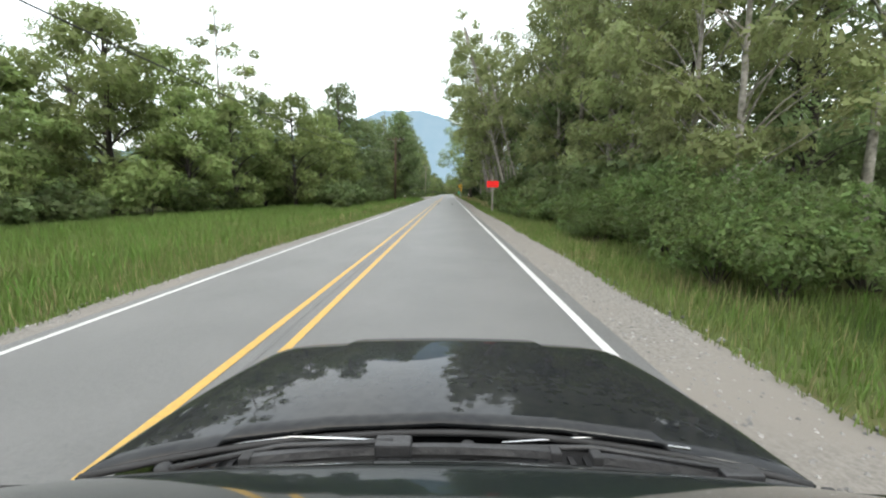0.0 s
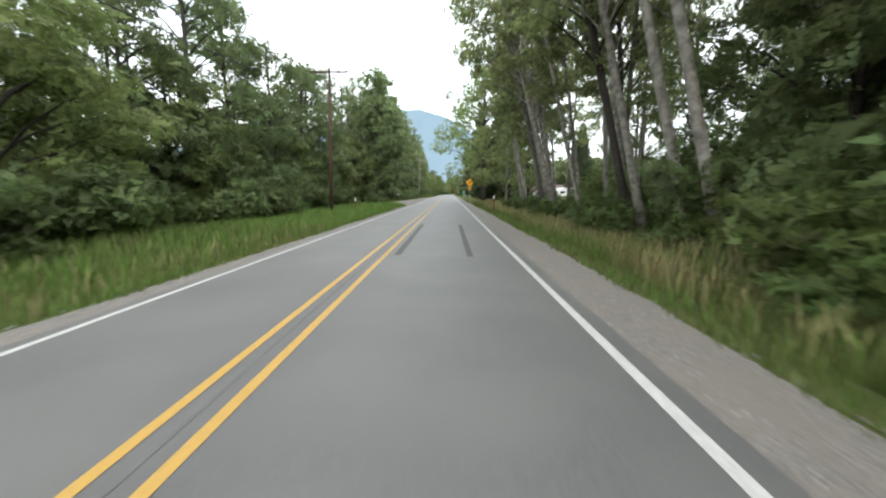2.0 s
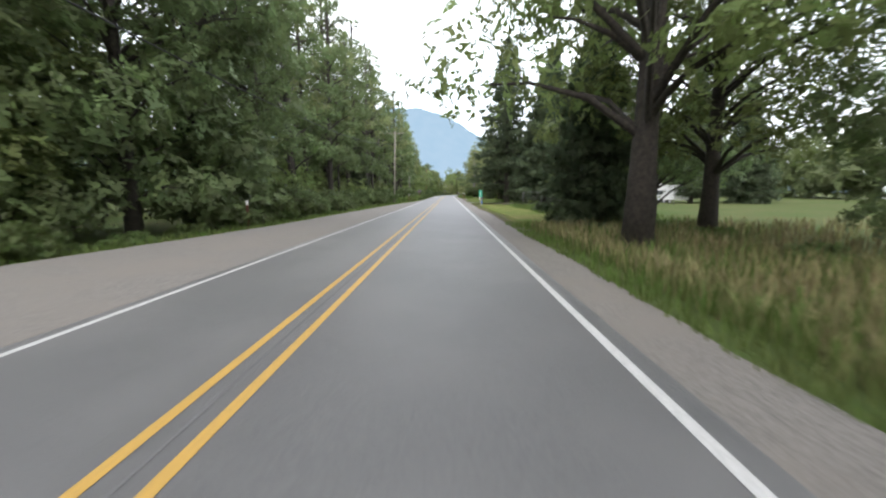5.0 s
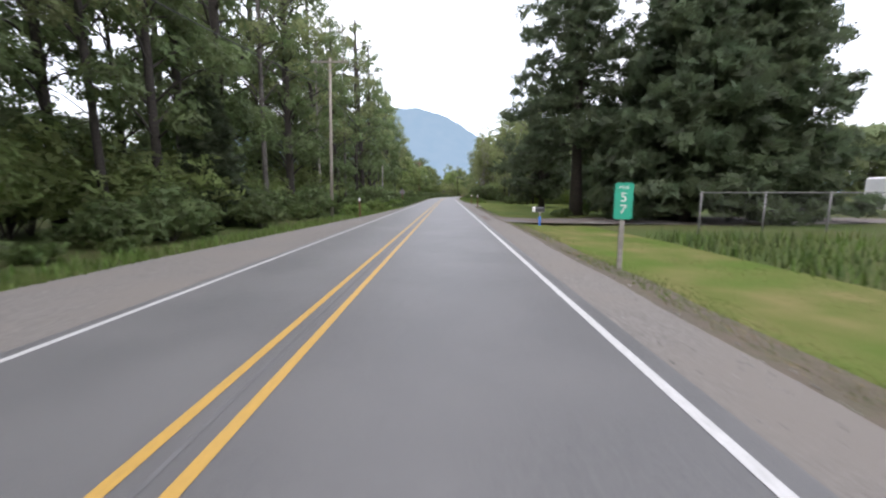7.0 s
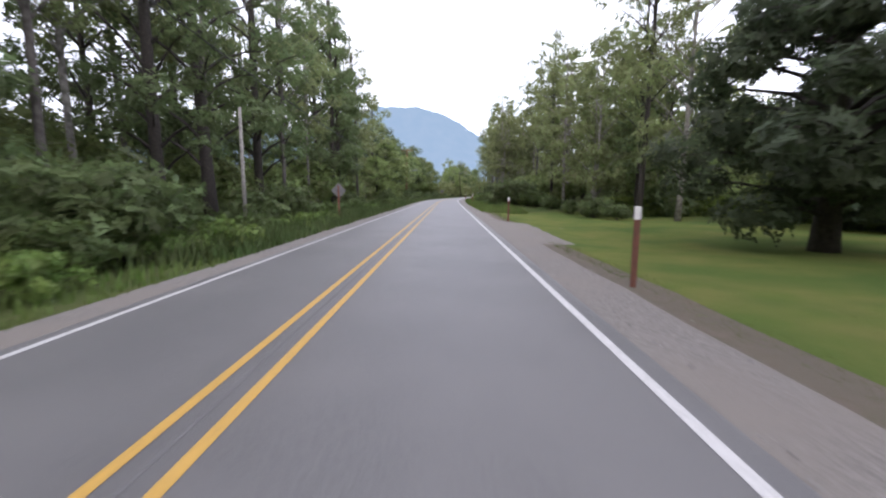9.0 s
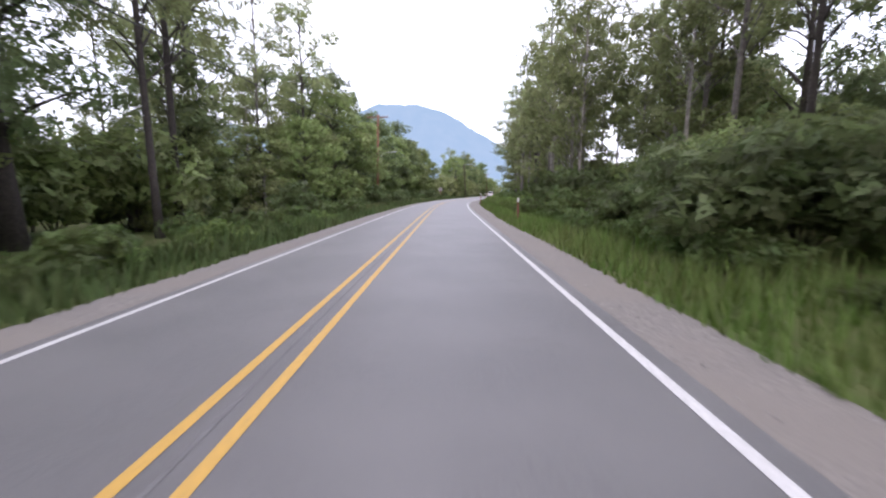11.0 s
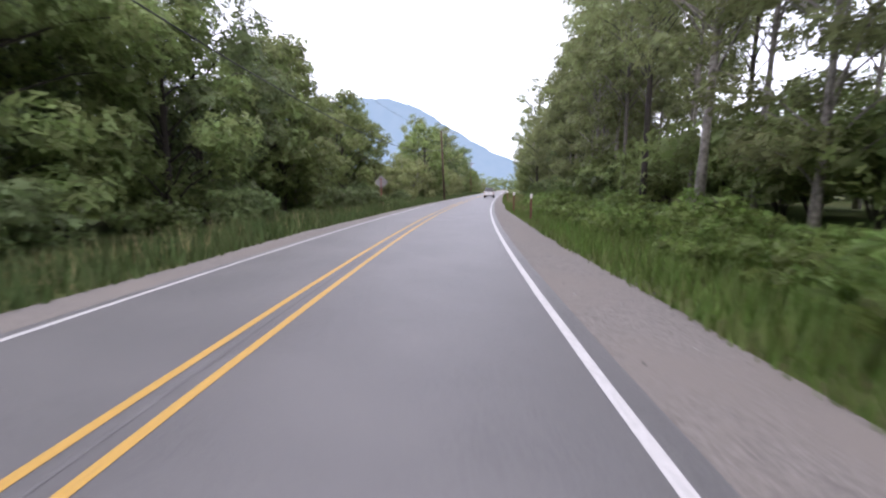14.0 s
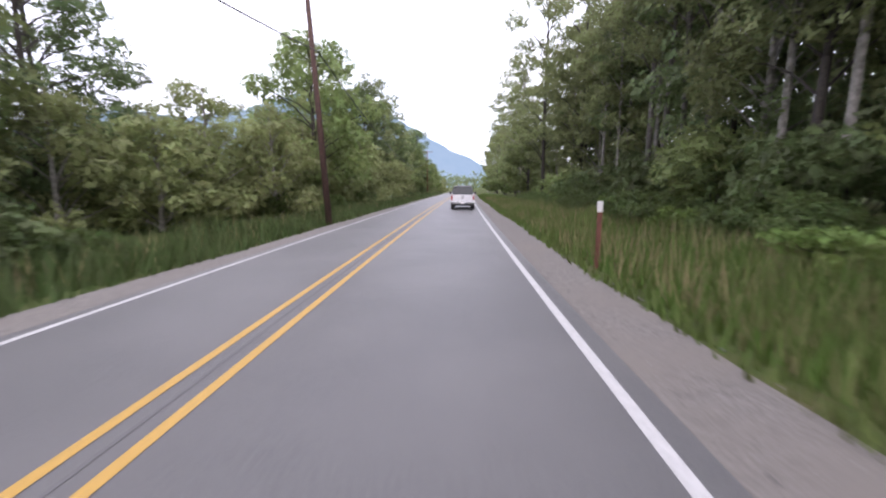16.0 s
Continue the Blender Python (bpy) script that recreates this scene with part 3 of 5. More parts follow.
# ---------------------------------------------------------------- woods along the road
LEFT, RIGHT = -1, 1
for side, y0, y1, lat0, lat1, gap, mix, seed, lo, hi in (
        (LEFT, 4, 44, 24, 28, 5.4, "maple", 1, 1.0, 1.25),
        (LEFT, 0, 46, 31, 38, 5.0, "maple dark alder", 2, 0.85, 1.05),
        (LEFT, 34, 46, 18.5, 21, 4.5, "maple", 33, 0.7, 0.95),
        (LEFT, 46, 60, 15.5, 19, 4.6, "maple dark maple", 3, 0.72, 0.95),
        (LEFT, 61, 74, 14.5, 18.5, 3.2, "maple dark", 59, 0.85, 1.05),
        (LEFT, 48, 74, 21, 27, 4.6, "dark timber alder", 22, 0.6, 0.8),
        (LEFT, 77, 99, 15.5, 19, 4.2, "dark maple dark", 4, 0.85, 1.05),
        (LEFT, 80, 99, 20, 25, 4.6, "dark", 55, 0.7, 0.85),
        (LEFT, 99, 114, 14.5, 18, 4.2, "maple", 5, 0.6, 0.85),
        (LEFT, 92, 116, 22, 27, 4.0, "maple alder maple", 26, 0.7, 0.95),
        (LEFT, 114, 136, 12, 14.5, 4.0, "alder dark timber dark", 27, 1.1, 1.25),
        (LEFT, 138, 190, 12.4, 14.5, 3.8, "bare timber timber", 6, 1.0, 1.2),
        (LEFT, 116, 240, 16, 22, 3.4, "dark timber timber bare", 7, 0.9, 1.15),
        (LEFT, 134, 240, 13, 18, 2.0, "sapling", 28, 0.85, 1.5),
        (LEFT, 190, 240, 11, 14, 3.4, "timber bare timber", 8, 0.9, 1.1),
        (LEFT, 240, 268, 12, 15, 3.6, "maple willow maple", 9, 0.50, 0.68),
        (LEFT, 240, 268, 16, 22, 4.6, "bare", 10, 0.55, 0.75),
        (LEFT, 262, 318, 11.8, 14.5, 4.4, "maple dark maple alder", 11, 0.85, 1.05),
        (LEFT, 262, 310, 16, 22, 4.6, "dark alder dark", 12, 0.8, 0.95),
        (LEFT, 338, 354, 11, 17, 2.4, "willow", 67, 0.85, 1.05),
        (LEFT, 343, 396, 8.4, 11.5, 2.6, "willow", 13, 0.8, 1.0),
        (LEFT, 352, 420, 13, 18, 3.6, "willow willow maple", 14, 0.6, 0.85),
        (LEFT, 364, 450, 10, 15, 4.4, "maple dark alder", 32, 0.75, 0.95),
        (LEFT, 392, 490, 7.5, 14, 5.0, "maple willow willow", 15, 0.6, 0.9),
        (RIGHT, 14, 46, 11.2, 13, 4.2, "bare alder alder", 16, 0.9, 1.15),
        (RIGHT, 12, 62, 15, 21, 3.8, "dark alder bare", 17, 0.9, 1.1),
        (RIGHT, 50, 104, 16, 26, 5.5, "bare alder bare", 19, 0.8, 1.0),
        (RIGHT, 60, 84, 22, 30, 6.0, "dark maple", 60, 0.65, 0.85),
        (RIGHT, 206, 250, 14.0, 18, 3.6, "bare alder alder", 20, 0.85, 1.05),
        (RIGHT, 206, 250, 20, 30, 4.0, "maple alder dark", 21, 0.8, 1.0),
        (RIGHT, 250, 318, 11.4, 13.8, 2.8, "bare bare pale alder", 23, 0.75, 0.95),
        (RIGHT, 316, 366, 13.6, 16.5, 2.4, "bare bare alder", 29, 0.9, 1.08),
        (RIGHT, 236, 318, 15, 20, 3.0, "sapling", 30, 0.8, 1.1),
        (RIGHT, 246, 372, 15.5, 21, 3.4, "bare bare pale alder", 24, 0.75, 0.92),
        (RIGHT, 330, 366, 17, 21, 3.0, "dark alder", 34, 0.95, 1.1),
        (RIGHT, 362, 490, 11.5, 19, 4.8, "alder alder maple", 25, 0.95, 1.2)):
    rows_of(side, y0, y1, lat0, lat1, gap, mix, seed, (lo, hi))
# pale alders that lean out over the road
rows_of(RIGHT, 48, 88, 9.5, 12, 3.0, "pale pale pale bare", 18, (1.0, 1.25), (9, 17))
rows_of(RIGHT, 58, 100, 12, 15, 5.0, "pale bare", 56, (1.0, 1.2), (4, 12))
SINGLE = random.Random(5)
for kind, y, lat, s in (
        ("dark", 376, -13, 0.85), ("alder", 388, -11, 0.9), ("maple", 366, -14.5, 1.2), ("alder", 246, -15, 0.9), ("alder", 252, -18.5, 0.8), ("dark", 243.5, -14.5, 0.62), ("bare", 257, -16, 0.9), ("big", 113, 8.0, 1.15), ("big", 118, 13.5, 0.85), ("dark", 110, 15.5, 1.0), ("fir", 121, 9.2, 0.5), ("dark", 124, 14.0, 0.9), ("maple", 127, 12, 0.7),
        ("fir", 164, -12.6, 0.42), ("tallfir", 174, 12.6, 1.1), ("fir", 171, 44.5, 0.9), ("fir", 167, 52, 0.8), ("fir", 176, 57, 0.85), ("yew", 193, 14.1, 1.08), ("fir", 199, 24, 0.72), ("dark", 200, 30, 0.8), ("dark", 214, 20, 0.8),
        ("alder", 92, 9.2, 1.15), ("dark", 325, -22, 0.7), ("bare", 46, -24, 1.25), ("bare", 58, -27, 1.3), ("bare", 64, 12, 1.0), ("dark", 53, 14.5, 1.0), ("dark", 58, 17, 0.9), ("dark", 48, 15.5, 0.9), ("dark", 36, 14.5, 1.0), ("dark", 41, 13.5, 1.0), ("dark", 45, 16.5, 1.0), ("dark", 32, 16.5, 0.9), ("dark", 27, 17.5, 0.9),
        ("bramble", 172.6, 11.0, 0.7), ("bramble", 174.6, 13.8, 0.75), ("bramble", 175.4, 11.8, 0.6)):
    plant(kind, y, lat, s, rs=SINGLE)
for _y, _lat, _s, _which in ((170.5, 19.5, 0.98, 0), (167.5, 22.8, 0.88, 0), (167.0, 17.6, 1.0, 1)):
    plant("fir", _y, _lat, _s, 70 * _y, SINGLE, _which)
plant("maple", 353, -9.6, 0.98, 200, SINGLE, 2)
plant("maple", 331, -15.5, 1.0, 40, SINGLE, 2)
plant("dark", 340, -16.5, 0.8, 10, SINGLE, 1)
plant("maple", 334, -17.5, 0.95, 140, SINGLE, 2)
plant("dark", 343, -19.0, 0.8, 100, SINGLE, 1)
plant("dark", 318, -16.0, 0.85, 70, SINGLE, 1)
plant("dark", 323, -19.0, 0.8, 170, SINGLE, 1)
plant("maple", 313, -13.5, 1.0, 90, SINGLE, 2)
for side, y0, y1, lat0, lat1, gap, mix, seed, lo, hi in (
        (RIGHT, 3, 24, 7.3, 8.2, 2.4, "nearbramble", 47, 0.55, 0.95),
        (RIGHT, 4, 24, 8.8, 9.8, 2.3, "nearbramble", 48, 0.85, 1.25),
        (RIGHT, 25, 46, 7.2, 7.8, 2.2, "bramble", 31, 0.8, 1.0),
        (RIGHT, 25, 48, 8.3, 9.0, 1.9, "bramble", 32, 1.05, 1.35),
        (RIGHT, 12, 52, 10.2, 11.2, 2.4, "bramble thicket", 33, 0.95, 1.25),
        (RIGHT, 46, 86, 8.4, 10, 2.2, "bramble", 34, 0.7, 1.1),
        (RIGHT, 50, 106, 11, 14, 3.0, "thicket bramble", 35, 0.5, 0.85),
        (RIGHT, 48, 84, 13, 17, 2.6, "thicket sapling", 57, 0.6, 0.95),
        (RIGHT, 88, 122, 12, 18, 3.4, "bramble", 61, 0.5, 0.8),
        (LEFT, 238, 272, 15, 21, 2.2, "thicket sapling", 62, 0.8, 1.2),
        (RIGHT, 228, 264, 12.2, 16, 2.0, "thicket sapling", 63, 0.7, 1.05),
        (RIGHT, 284, 322, 13, 18, 2.4, "sapling sapling thicket", 64, 0.9, 1.4),
        (RIGHT, 254, 316, 7.3, 8.8, 1.7, "bracken", 36, 0.4, 1.0),
        (RIGHT, 226, 254, 7.6, 9.0, 1.7, "bramble", 65, 0.5, 0.95),
        (RIGHT, 252, 320, 9.2, 11.6, 1.9, "bracken bramble bracken", 37, 0.6, 1.15),
        (RIGHT, 226, 254, 9.2, 12.2, 1.7, "bramble thicket", 66, 0.7, 1.05),
        (RIGHT, 316, 368, 9.2, 11.5, 1.7, "nearbramble bracken nearbramble", 49, 0.6, 1.0),
        (RIGHT, 306, 368, 11.5, 14.5, 1.7, "bramble thicket sapling", 58, 0.7, 1.0),
        (LEFT, 134, 214, 11.4, 13.6, 2.1, "thicket", 50, 0.5, 0.8),
        (RIGHT, 208, 236, 12.5, 14, 2.4, "thicket", 38, 0.35, 0.5),
        (LEFT, 42, 72, 9.5, 12.5, 2.2, "bramble bramble thicket", 39, 0.8, 1.1),
        (LEFT, 2, 46, 20.0, 23.5, 2.3, "thicket thicket sapling", 40, 0.7, 1.1),
        (LEFT, 74, 98, 12, 14.5, 2.4, "thicket bramble thicket", 41, 0.7, 1.05),
        (LEFT, 104, 190, 9.2, 10.6, 2.6, "bramble bramble thicket", 42, 0.6, 0.9),
        (LEFT, 176, 250, 5.9, 7.2, 2.3, "bracken bramble", 43, 0.6, 0.9),
        (LEFT, 188, 330, 7.8, 9.0, 2.8, "bramble bramble thicket", 44, 0.6, 0.95),
        (LEFT, 314, 348, 11, 17, 2.2, "thicket bramble", 46, 0.5, 0.75),
        (LEFT, 306, 400, 7.0, 8.6, 4.4, "bramble", 45, 0.6, 1.0)):
    rows_of(side, y0, y1, lat0, lat1, gap, mix, seed, (lo, hi))
for p in PROTOTYPES:
    for q in (*p.children_recursive, p):
        bpy.data.objects.remove(q)


def far_woods(name, label, points, height, count, size, seed, mat, deep=8.0):
    """A distant strip of wood as one mass of leaf clumps on bare stems."""
    rs = np.random.RandomState(seed)
    pts = np.array(points, float)
    seg = rs.randint(0, len(pts) - 1, count)
    k = rs.uniform(0, 1, count)[:, None]
    base = pts[seg] * (1 - k) + pts[seg + 1] * k
    along = base[:, 0] * 0.13 + base[:, 1] * 0.11
    top = height * (0.72 + 0.16 * np.sin(along * 2.1) + 0.12 * np.sin(along * 5.3 + 1))
    z = top * rs.beta(1.5, 1.25, count)
    cs = np.column_stack([base[:, 0] + rs.normal(0, deep, count), base[:, 1] + rs.normal(0, deep, count), z])
    v, f = leaves(rs, cs, 0.6, size, count)
    tagged(mesh_part(name, v, f, mat), label, "woods", kind="stuff")


far_woods("distant_woods", "pale green wood at the far side of the field", [(78, 60), (110, 150), (112, 230), (70, 275), (40, 285)], 22, 12000, 1.5, 90, FAR_LEAF, 5.0)
far_woods("distant_woods", "dark wood behind the roadside trees", [(-45, -10), (-44, 60), (-32, 100), (-28, 190), (-30, 300), (-24, 322)], 8.5, 7000, 0.9, 91, DARKLEAF, 3.0)
far_woods("distant_woods", "dark wood behind the roadside trees", [(28, 4), (28, 56)], 8.5, 2200, 0.8, 92, DARKLEAF, 3.0)
far_woods("distant_woods", "dark wood behind the roadside trees", [(36, 225), (32, 280), (42, 350), (66, 450)], 8.5, 5000, 0.8, 93, DARKLEAF, 3.0)
far_woods("distant_woods", "hazy green trees where the road runs out of sight", [(-30, 640), (40, 690), (110, 640), (170, 600)], 17, 4200, 1.2, 94, FAR_LEAF, 9.0)
far_woods("distant_woods", "hazy green trees beyond the meadow", [(-64, 345), (-70, 460), (-20, 560)], 13, 4200, 1.1, 95, FAR_LEAF, 5.0)
far_woods("distant_woods", "trees along the road behind", [(-40, -70), (-14, -95), (14, -95), (40, -70)], 18, 3000, 0.9, 96, DARKLEAF, 5.0)


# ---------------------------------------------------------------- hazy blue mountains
# Emission in pale blues: the haze of distance is put into the colour.
def haze_glow_material(name, low, high):
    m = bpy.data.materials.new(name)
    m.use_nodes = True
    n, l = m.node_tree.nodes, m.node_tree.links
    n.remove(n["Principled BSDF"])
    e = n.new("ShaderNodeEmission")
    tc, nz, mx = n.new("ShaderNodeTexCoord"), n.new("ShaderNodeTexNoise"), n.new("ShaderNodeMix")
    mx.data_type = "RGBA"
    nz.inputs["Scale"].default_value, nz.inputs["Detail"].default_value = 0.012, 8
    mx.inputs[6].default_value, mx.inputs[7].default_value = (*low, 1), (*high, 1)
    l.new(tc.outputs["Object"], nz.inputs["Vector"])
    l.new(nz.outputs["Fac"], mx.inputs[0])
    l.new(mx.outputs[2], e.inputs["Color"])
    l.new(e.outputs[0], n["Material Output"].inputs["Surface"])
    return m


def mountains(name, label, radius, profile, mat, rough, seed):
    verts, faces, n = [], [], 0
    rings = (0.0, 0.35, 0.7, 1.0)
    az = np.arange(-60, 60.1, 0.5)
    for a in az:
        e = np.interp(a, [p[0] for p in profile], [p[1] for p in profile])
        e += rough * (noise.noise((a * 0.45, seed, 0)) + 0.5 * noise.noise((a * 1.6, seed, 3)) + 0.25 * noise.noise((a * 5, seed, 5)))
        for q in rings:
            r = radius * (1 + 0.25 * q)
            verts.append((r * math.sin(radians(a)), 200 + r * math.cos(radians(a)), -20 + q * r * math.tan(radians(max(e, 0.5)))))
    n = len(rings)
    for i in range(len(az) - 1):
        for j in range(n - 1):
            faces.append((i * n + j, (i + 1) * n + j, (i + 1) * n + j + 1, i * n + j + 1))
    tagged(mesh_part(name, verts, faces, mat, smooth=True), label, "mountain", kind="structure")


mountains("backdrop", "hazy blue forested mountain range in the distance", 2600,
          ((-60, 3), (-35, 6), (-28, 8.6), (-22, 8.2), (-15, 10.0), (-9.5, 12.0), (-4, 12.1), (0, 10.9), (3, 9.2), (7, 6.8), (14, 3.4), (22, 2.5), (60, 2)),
          haze_glow_material("mountain_haze_glow", (0.35, 0.53, 0.69), (0.45, 0.60, 0.74)), 0.35, 4.0)


# ---------------------------------------------------------------- grass
def grass(name, label, side, y0, y1, d0, d1, density, low, high, wide, mat, seed, edge_falls=True):
    """Blades of grass beside the road: d0 to d1 metres out from the shoulder's edge."""
    rs = np.random.RandomState(seed)
    n = int((y1 - y0) * (d1 - d0) * density)
    ys, ds = rs.uniform(y0, y1, n), rs.uniform(0, 1, n) ** 1.25 * (d1 - d0) + d0
    fine = y0 < 100
    verts, k = np.zeros((n, 5 if fine else 3, 3)), 0
    for y, d in zip(ys, ds):
        clump = 0.5 + 0.5 * noise.noise((y * 0.35, d * 0.5 * side, seed))
        q = right_edge(y) + d if side > 0 else left_edge(y) - d
        if rs.uniform() > 0.35 + clump:
            continue
        h = (low + (high - low) * (0.35 * rs.uniform() + 0.65 * clump)) * (min(1.0, 0.4 + d * 0.5) if edge_falls else 1.0)
        a, bend = rs.uniform(0, 6.283), rs.uniform(0.15, 0.55) * h
        w = wide * rs.uniform(0.6, 1.4)
        ca, sa, dx, dy = math.cos(a) * w, math.sin(a) * w, math.sin(a) * bend, -math.cos(a) * bend
        x, z = centre(y) + q, terrain(y, q) - 0.03
        verts[k] = ((x - ca * 1.3, y - sa * 1.3, z), (x + ca * 1.3, y + sa * 1.3, z), (x + dx, y + dy, z + h)) if not fine else ((x - ca, y - sa, z), (x + ca, y + sa, z), (x + ca * 0.7 + dx * 0.35, y + sa * 0.7 + dy * 0.35, z + h * 0.6),
                    (x - ca * 0.7 + dx * 0.35, y - sa * 0.7 + dy * 0.35, z + h * 0.6), (x + dx, y + dy, z + h))
        k += 1
    verts = verts[:k].reshape(-1, 3)
    o = np.arange(k)[:, None] * (5 if fine else 3)
    quads, tris = ((o + [0, 1, 2, 3]).tolist(), (o + [3, 2, 4]).tolist()) if fine else ([], (o + [0, 1, 2]).tolist())
    me = bpy.data.meshes.new(name)
    me.from_pydata(verts.tolist(), [], quads + tris)
    me.materials.append(mat)
    tagged(new(name, me), label, "grass", kind="stuff")


for side, y0, y1, d0, d1, dens, low, high, wide, mat, seed in (
        (RIGHT, 0, 26, 0.0, 3.4, 190, 0.12, 0.6, 0.008, GRASS, 14),
        (RIGHT, 26, 122, 0.0, 3.4, 70, 0.15, 0.7, 0.014, GRASS, 1),
        (RIGHT, 40, 120, 1.0, 8.5, 36, 0.35, 0.95, 0.020, DRY, 2),
        (RIGHT, 40, 118, 1.0, 9.0, 14, 0.3, 0.85, 0.03, GRASS, 3),
        (RIGHT, 90, 122, 9.0, 40.0, 5, 0.4, 0.95, 0.045, DRY, 28),
        (RIGHT, 216, 400, 0.0, 4.4, 44, 0.25, 1.1, 0.022, GRASS, 4),
        (RIGHT, 306, 372, 0.6, 5.0, 26, 0.4, 1.15, 0.018, DRY, 5),
        (RIGHT, 306, 372, 1.0, 5.2, 34, 0.4, 1.1, 0.02, GRASS, 13),
        (RIGHT, 118, 157, 5.4, 9.5, 13, 0.2, 0.85, 0.024, DARK_GRASS, 6),
        (RIGHT, 118, 157, 5.2, 14.0, 9, 0.2, 0.75, 0.026, GRASS, 27),
        (RIGHT, 244, 322, 2.5, 6.0, 26, 0.5, 1.15, 0.022, LUSH, 29),
        (LEFT, 0, 26, 0.0, 4.0, 170, 0.15, 0.65, 0.008, GRASS, 15),
        (LEFT, 26, 94, 0.0, 4.0, 66, 0.2, 0.75, 0.014, GRASS, 7),
        (LEFT, 0, 34, 3.5, 20.0, 60, 0.35, 0.75, 0.011, GRASS, 16),
        (LEFT, 34, 94, 3.5, 20.0, 24, 0.4, 0.85, 0.019, GRASS, 8),
        (LEFT, 58, 95, 0.3, 6.0, 60, 0.4, 1.05, 0.016, LUSH, 24),
        (LEFT, 0, 58, 2.0, 14.0, 18, 0.4, 0.9, 0.014, LUSH, 25),
        (RIGHT, 240, 330, 0.6, 3.6, 40, 0.35, 0.95, 0.018, LUSH, 26),
        (LEFT, 24, 70, 0.4, 6.0, 5, 0.4, 0.85, 0.022, DRY, 9),
        (LEFT, 0, 24, 0.1, 7.0, 22, 0.2, 0.8, 0.007, DRY, 17),
        (RIGHT, 0, 30, 0.0, 2.4, 30, 0.15, 0.7, 0.006, DRY, 18),
        (LEFT, 94, 190, 0.0, 3.4, 24, 0.15, 0.6, 0.024, GRASS, 10),
        (LEFT, 190, 420, 0.0, 3.4, 46, 0.3, 1.35, 0.024, DARK_GRASS, 11),
        (LEFT, 250, 420, 1.2, 4.5, 5, 0.6, 1.2, 0.02, DRY, 12)):
    grass("roadside_grass", "tall dry seeding grass beside the road" if mat is DRY else "uncut green grass along the road's shoulder", side, y0, y1, d0, d1, dens, low, high, wide, mat, seed)


def tuck(y, q):
    """A sheet just above the ground whose road side runs into it."""
    return terrain(y, q) + (0.03 if q > right_edge(y) + 1.2 else -0.01)


tagged(strip("dirt_edge", 118, 220, 1.0, lambda y: (right_edge(y) - 0.35, right_edge(y) + 0.05, right_edge(y) + 1.0), lambda y, q: -0.12 if q < right_edge(y) else terrain(y, q) + 0.012, DIRT),
       "bare brown dirt between gravel and mown grass", "dirt", kind="structure")
# mown grass, with the gravel drives that cross it
tagged(strip("lawn", 120, 164, 1.0, lambda y: (right_edge(y) + 0.5 + 0.25 * noise.noise((y * 0.7, 5, 5)), right_edge(y) + 1.5, 8.0, 10.2), tuck, VERGE),
       "mown yellow-green grass verge sloping from the road", "lawn", kind="structure")
tagged(strip("lawn", 171, 218, 1.0, lambda y: (right_edge(y) + 0.6 + 0.3 * noise.noise((y * 0.7, 5, 5)), right_edge(y) + 1.5, 8.0, 11, 14, 18, 23), tuck, LAWN),
       "smooth mown green lawn beside the road", "lawn", kind="structure")
grass("lawn_grass", "short mown grass", RIGHT, 120, 163.5, 0.4, 5.2, 150, 0.04, 0.12, 0.012, GRASS, 20, False)
grass("lawn_grass", "dry cut grass lying on the verge", RIGHT, 120, 163.5, 0.3, 5.2, 70, 0.04, 0.13, 0.012, DRY, 22, False)
grass("lawn_grass", "short mown grass", RIGHT, 172, 218, 0.5, 9.0, 100, 0.04, 0.10, 0.012, LAWN_BLADE, 21, False)


def apron(y0, y1, lat1, seed, label, mat=None):
    def cells(y):
        k = (y - y0) / (y1 - y0)
        reach = 4.5 + (lat1 - 4.5) * min(1.0, 4.2 * min(k, 1 - k)) ** 0.6 + noise.noise((y * 0.6, seed, 0)) * 0.4
        return [3.9] + [4.15 + (reach - 4.15) * i / 7 for i in range(8)]
    tagged(strip("gravel_drive", y0, y1, 0.5, cells, lambda y, q: -0.13 if q < 4.0 else max(terrain(y, q) + 0.036 - 0.08 * max(0.0, 1 - min(y - y0, y1 - y) / 1.4), -0.092 if q < 5.2 else -9.0), mat or GRAVEL), label, "driveway", kind="structure")


apron(163.4, 171.6, 34, 1.0, "grey-brown gravel drive leading off the road", DRIVE_GRAVEL)
apron(193, 205, 7.6, 2.0, "small gravel pull-in at the lawn's edge")


def loose_stones(side, y0, y1, count, seed):
    """Pebbles lying on the gravel shoulder."""
    rs = np.random.RandomState(seed)
    verts, faces = [], []
    for i in range(count):
        y = y0 + (y1 - y0) * rs.uniform() ** 1.5
        e = right_edge(y) if side > 0 else left_edge(y)
        q = rs.uniform(3.9, e + 0.25) if side > 0 else rs.uniform(e - 0.25, -3.12)
        x, z, r = centre(y) + q, max(-0.10 if abs(q) > 4.2 else -0.088, terrain(y, q)), rs.uniform(0.010, 0.030)
        a = rs.uniform(0, 3.14)
        ca, sa = math.cos(a) * r, math.sin(a) * r
        o = len(verts)
        verts += [(x + ca, y + sa, z), (x - sa * 0.8, y + ca * 0.8, z + r * 0.2), (x - ca, y - sa, z), (x + sa * 0.7, y - ca * 0.7, z + r * 0.1), (x + ca * 0.2, y, z + r * 0.9), (x, y, z - r)]
        faces += [(o + j, o + (j + 1) % 4, o + 4) for j in range(4)] + [(o + (j + 1) % 4, o + j, o + 5) for j in range(4)]
    tagged(mesh_part("loose_stones", verts, faces, STONE), "loose grey stones on the gravel shoulder", "stones", kind="stuff")


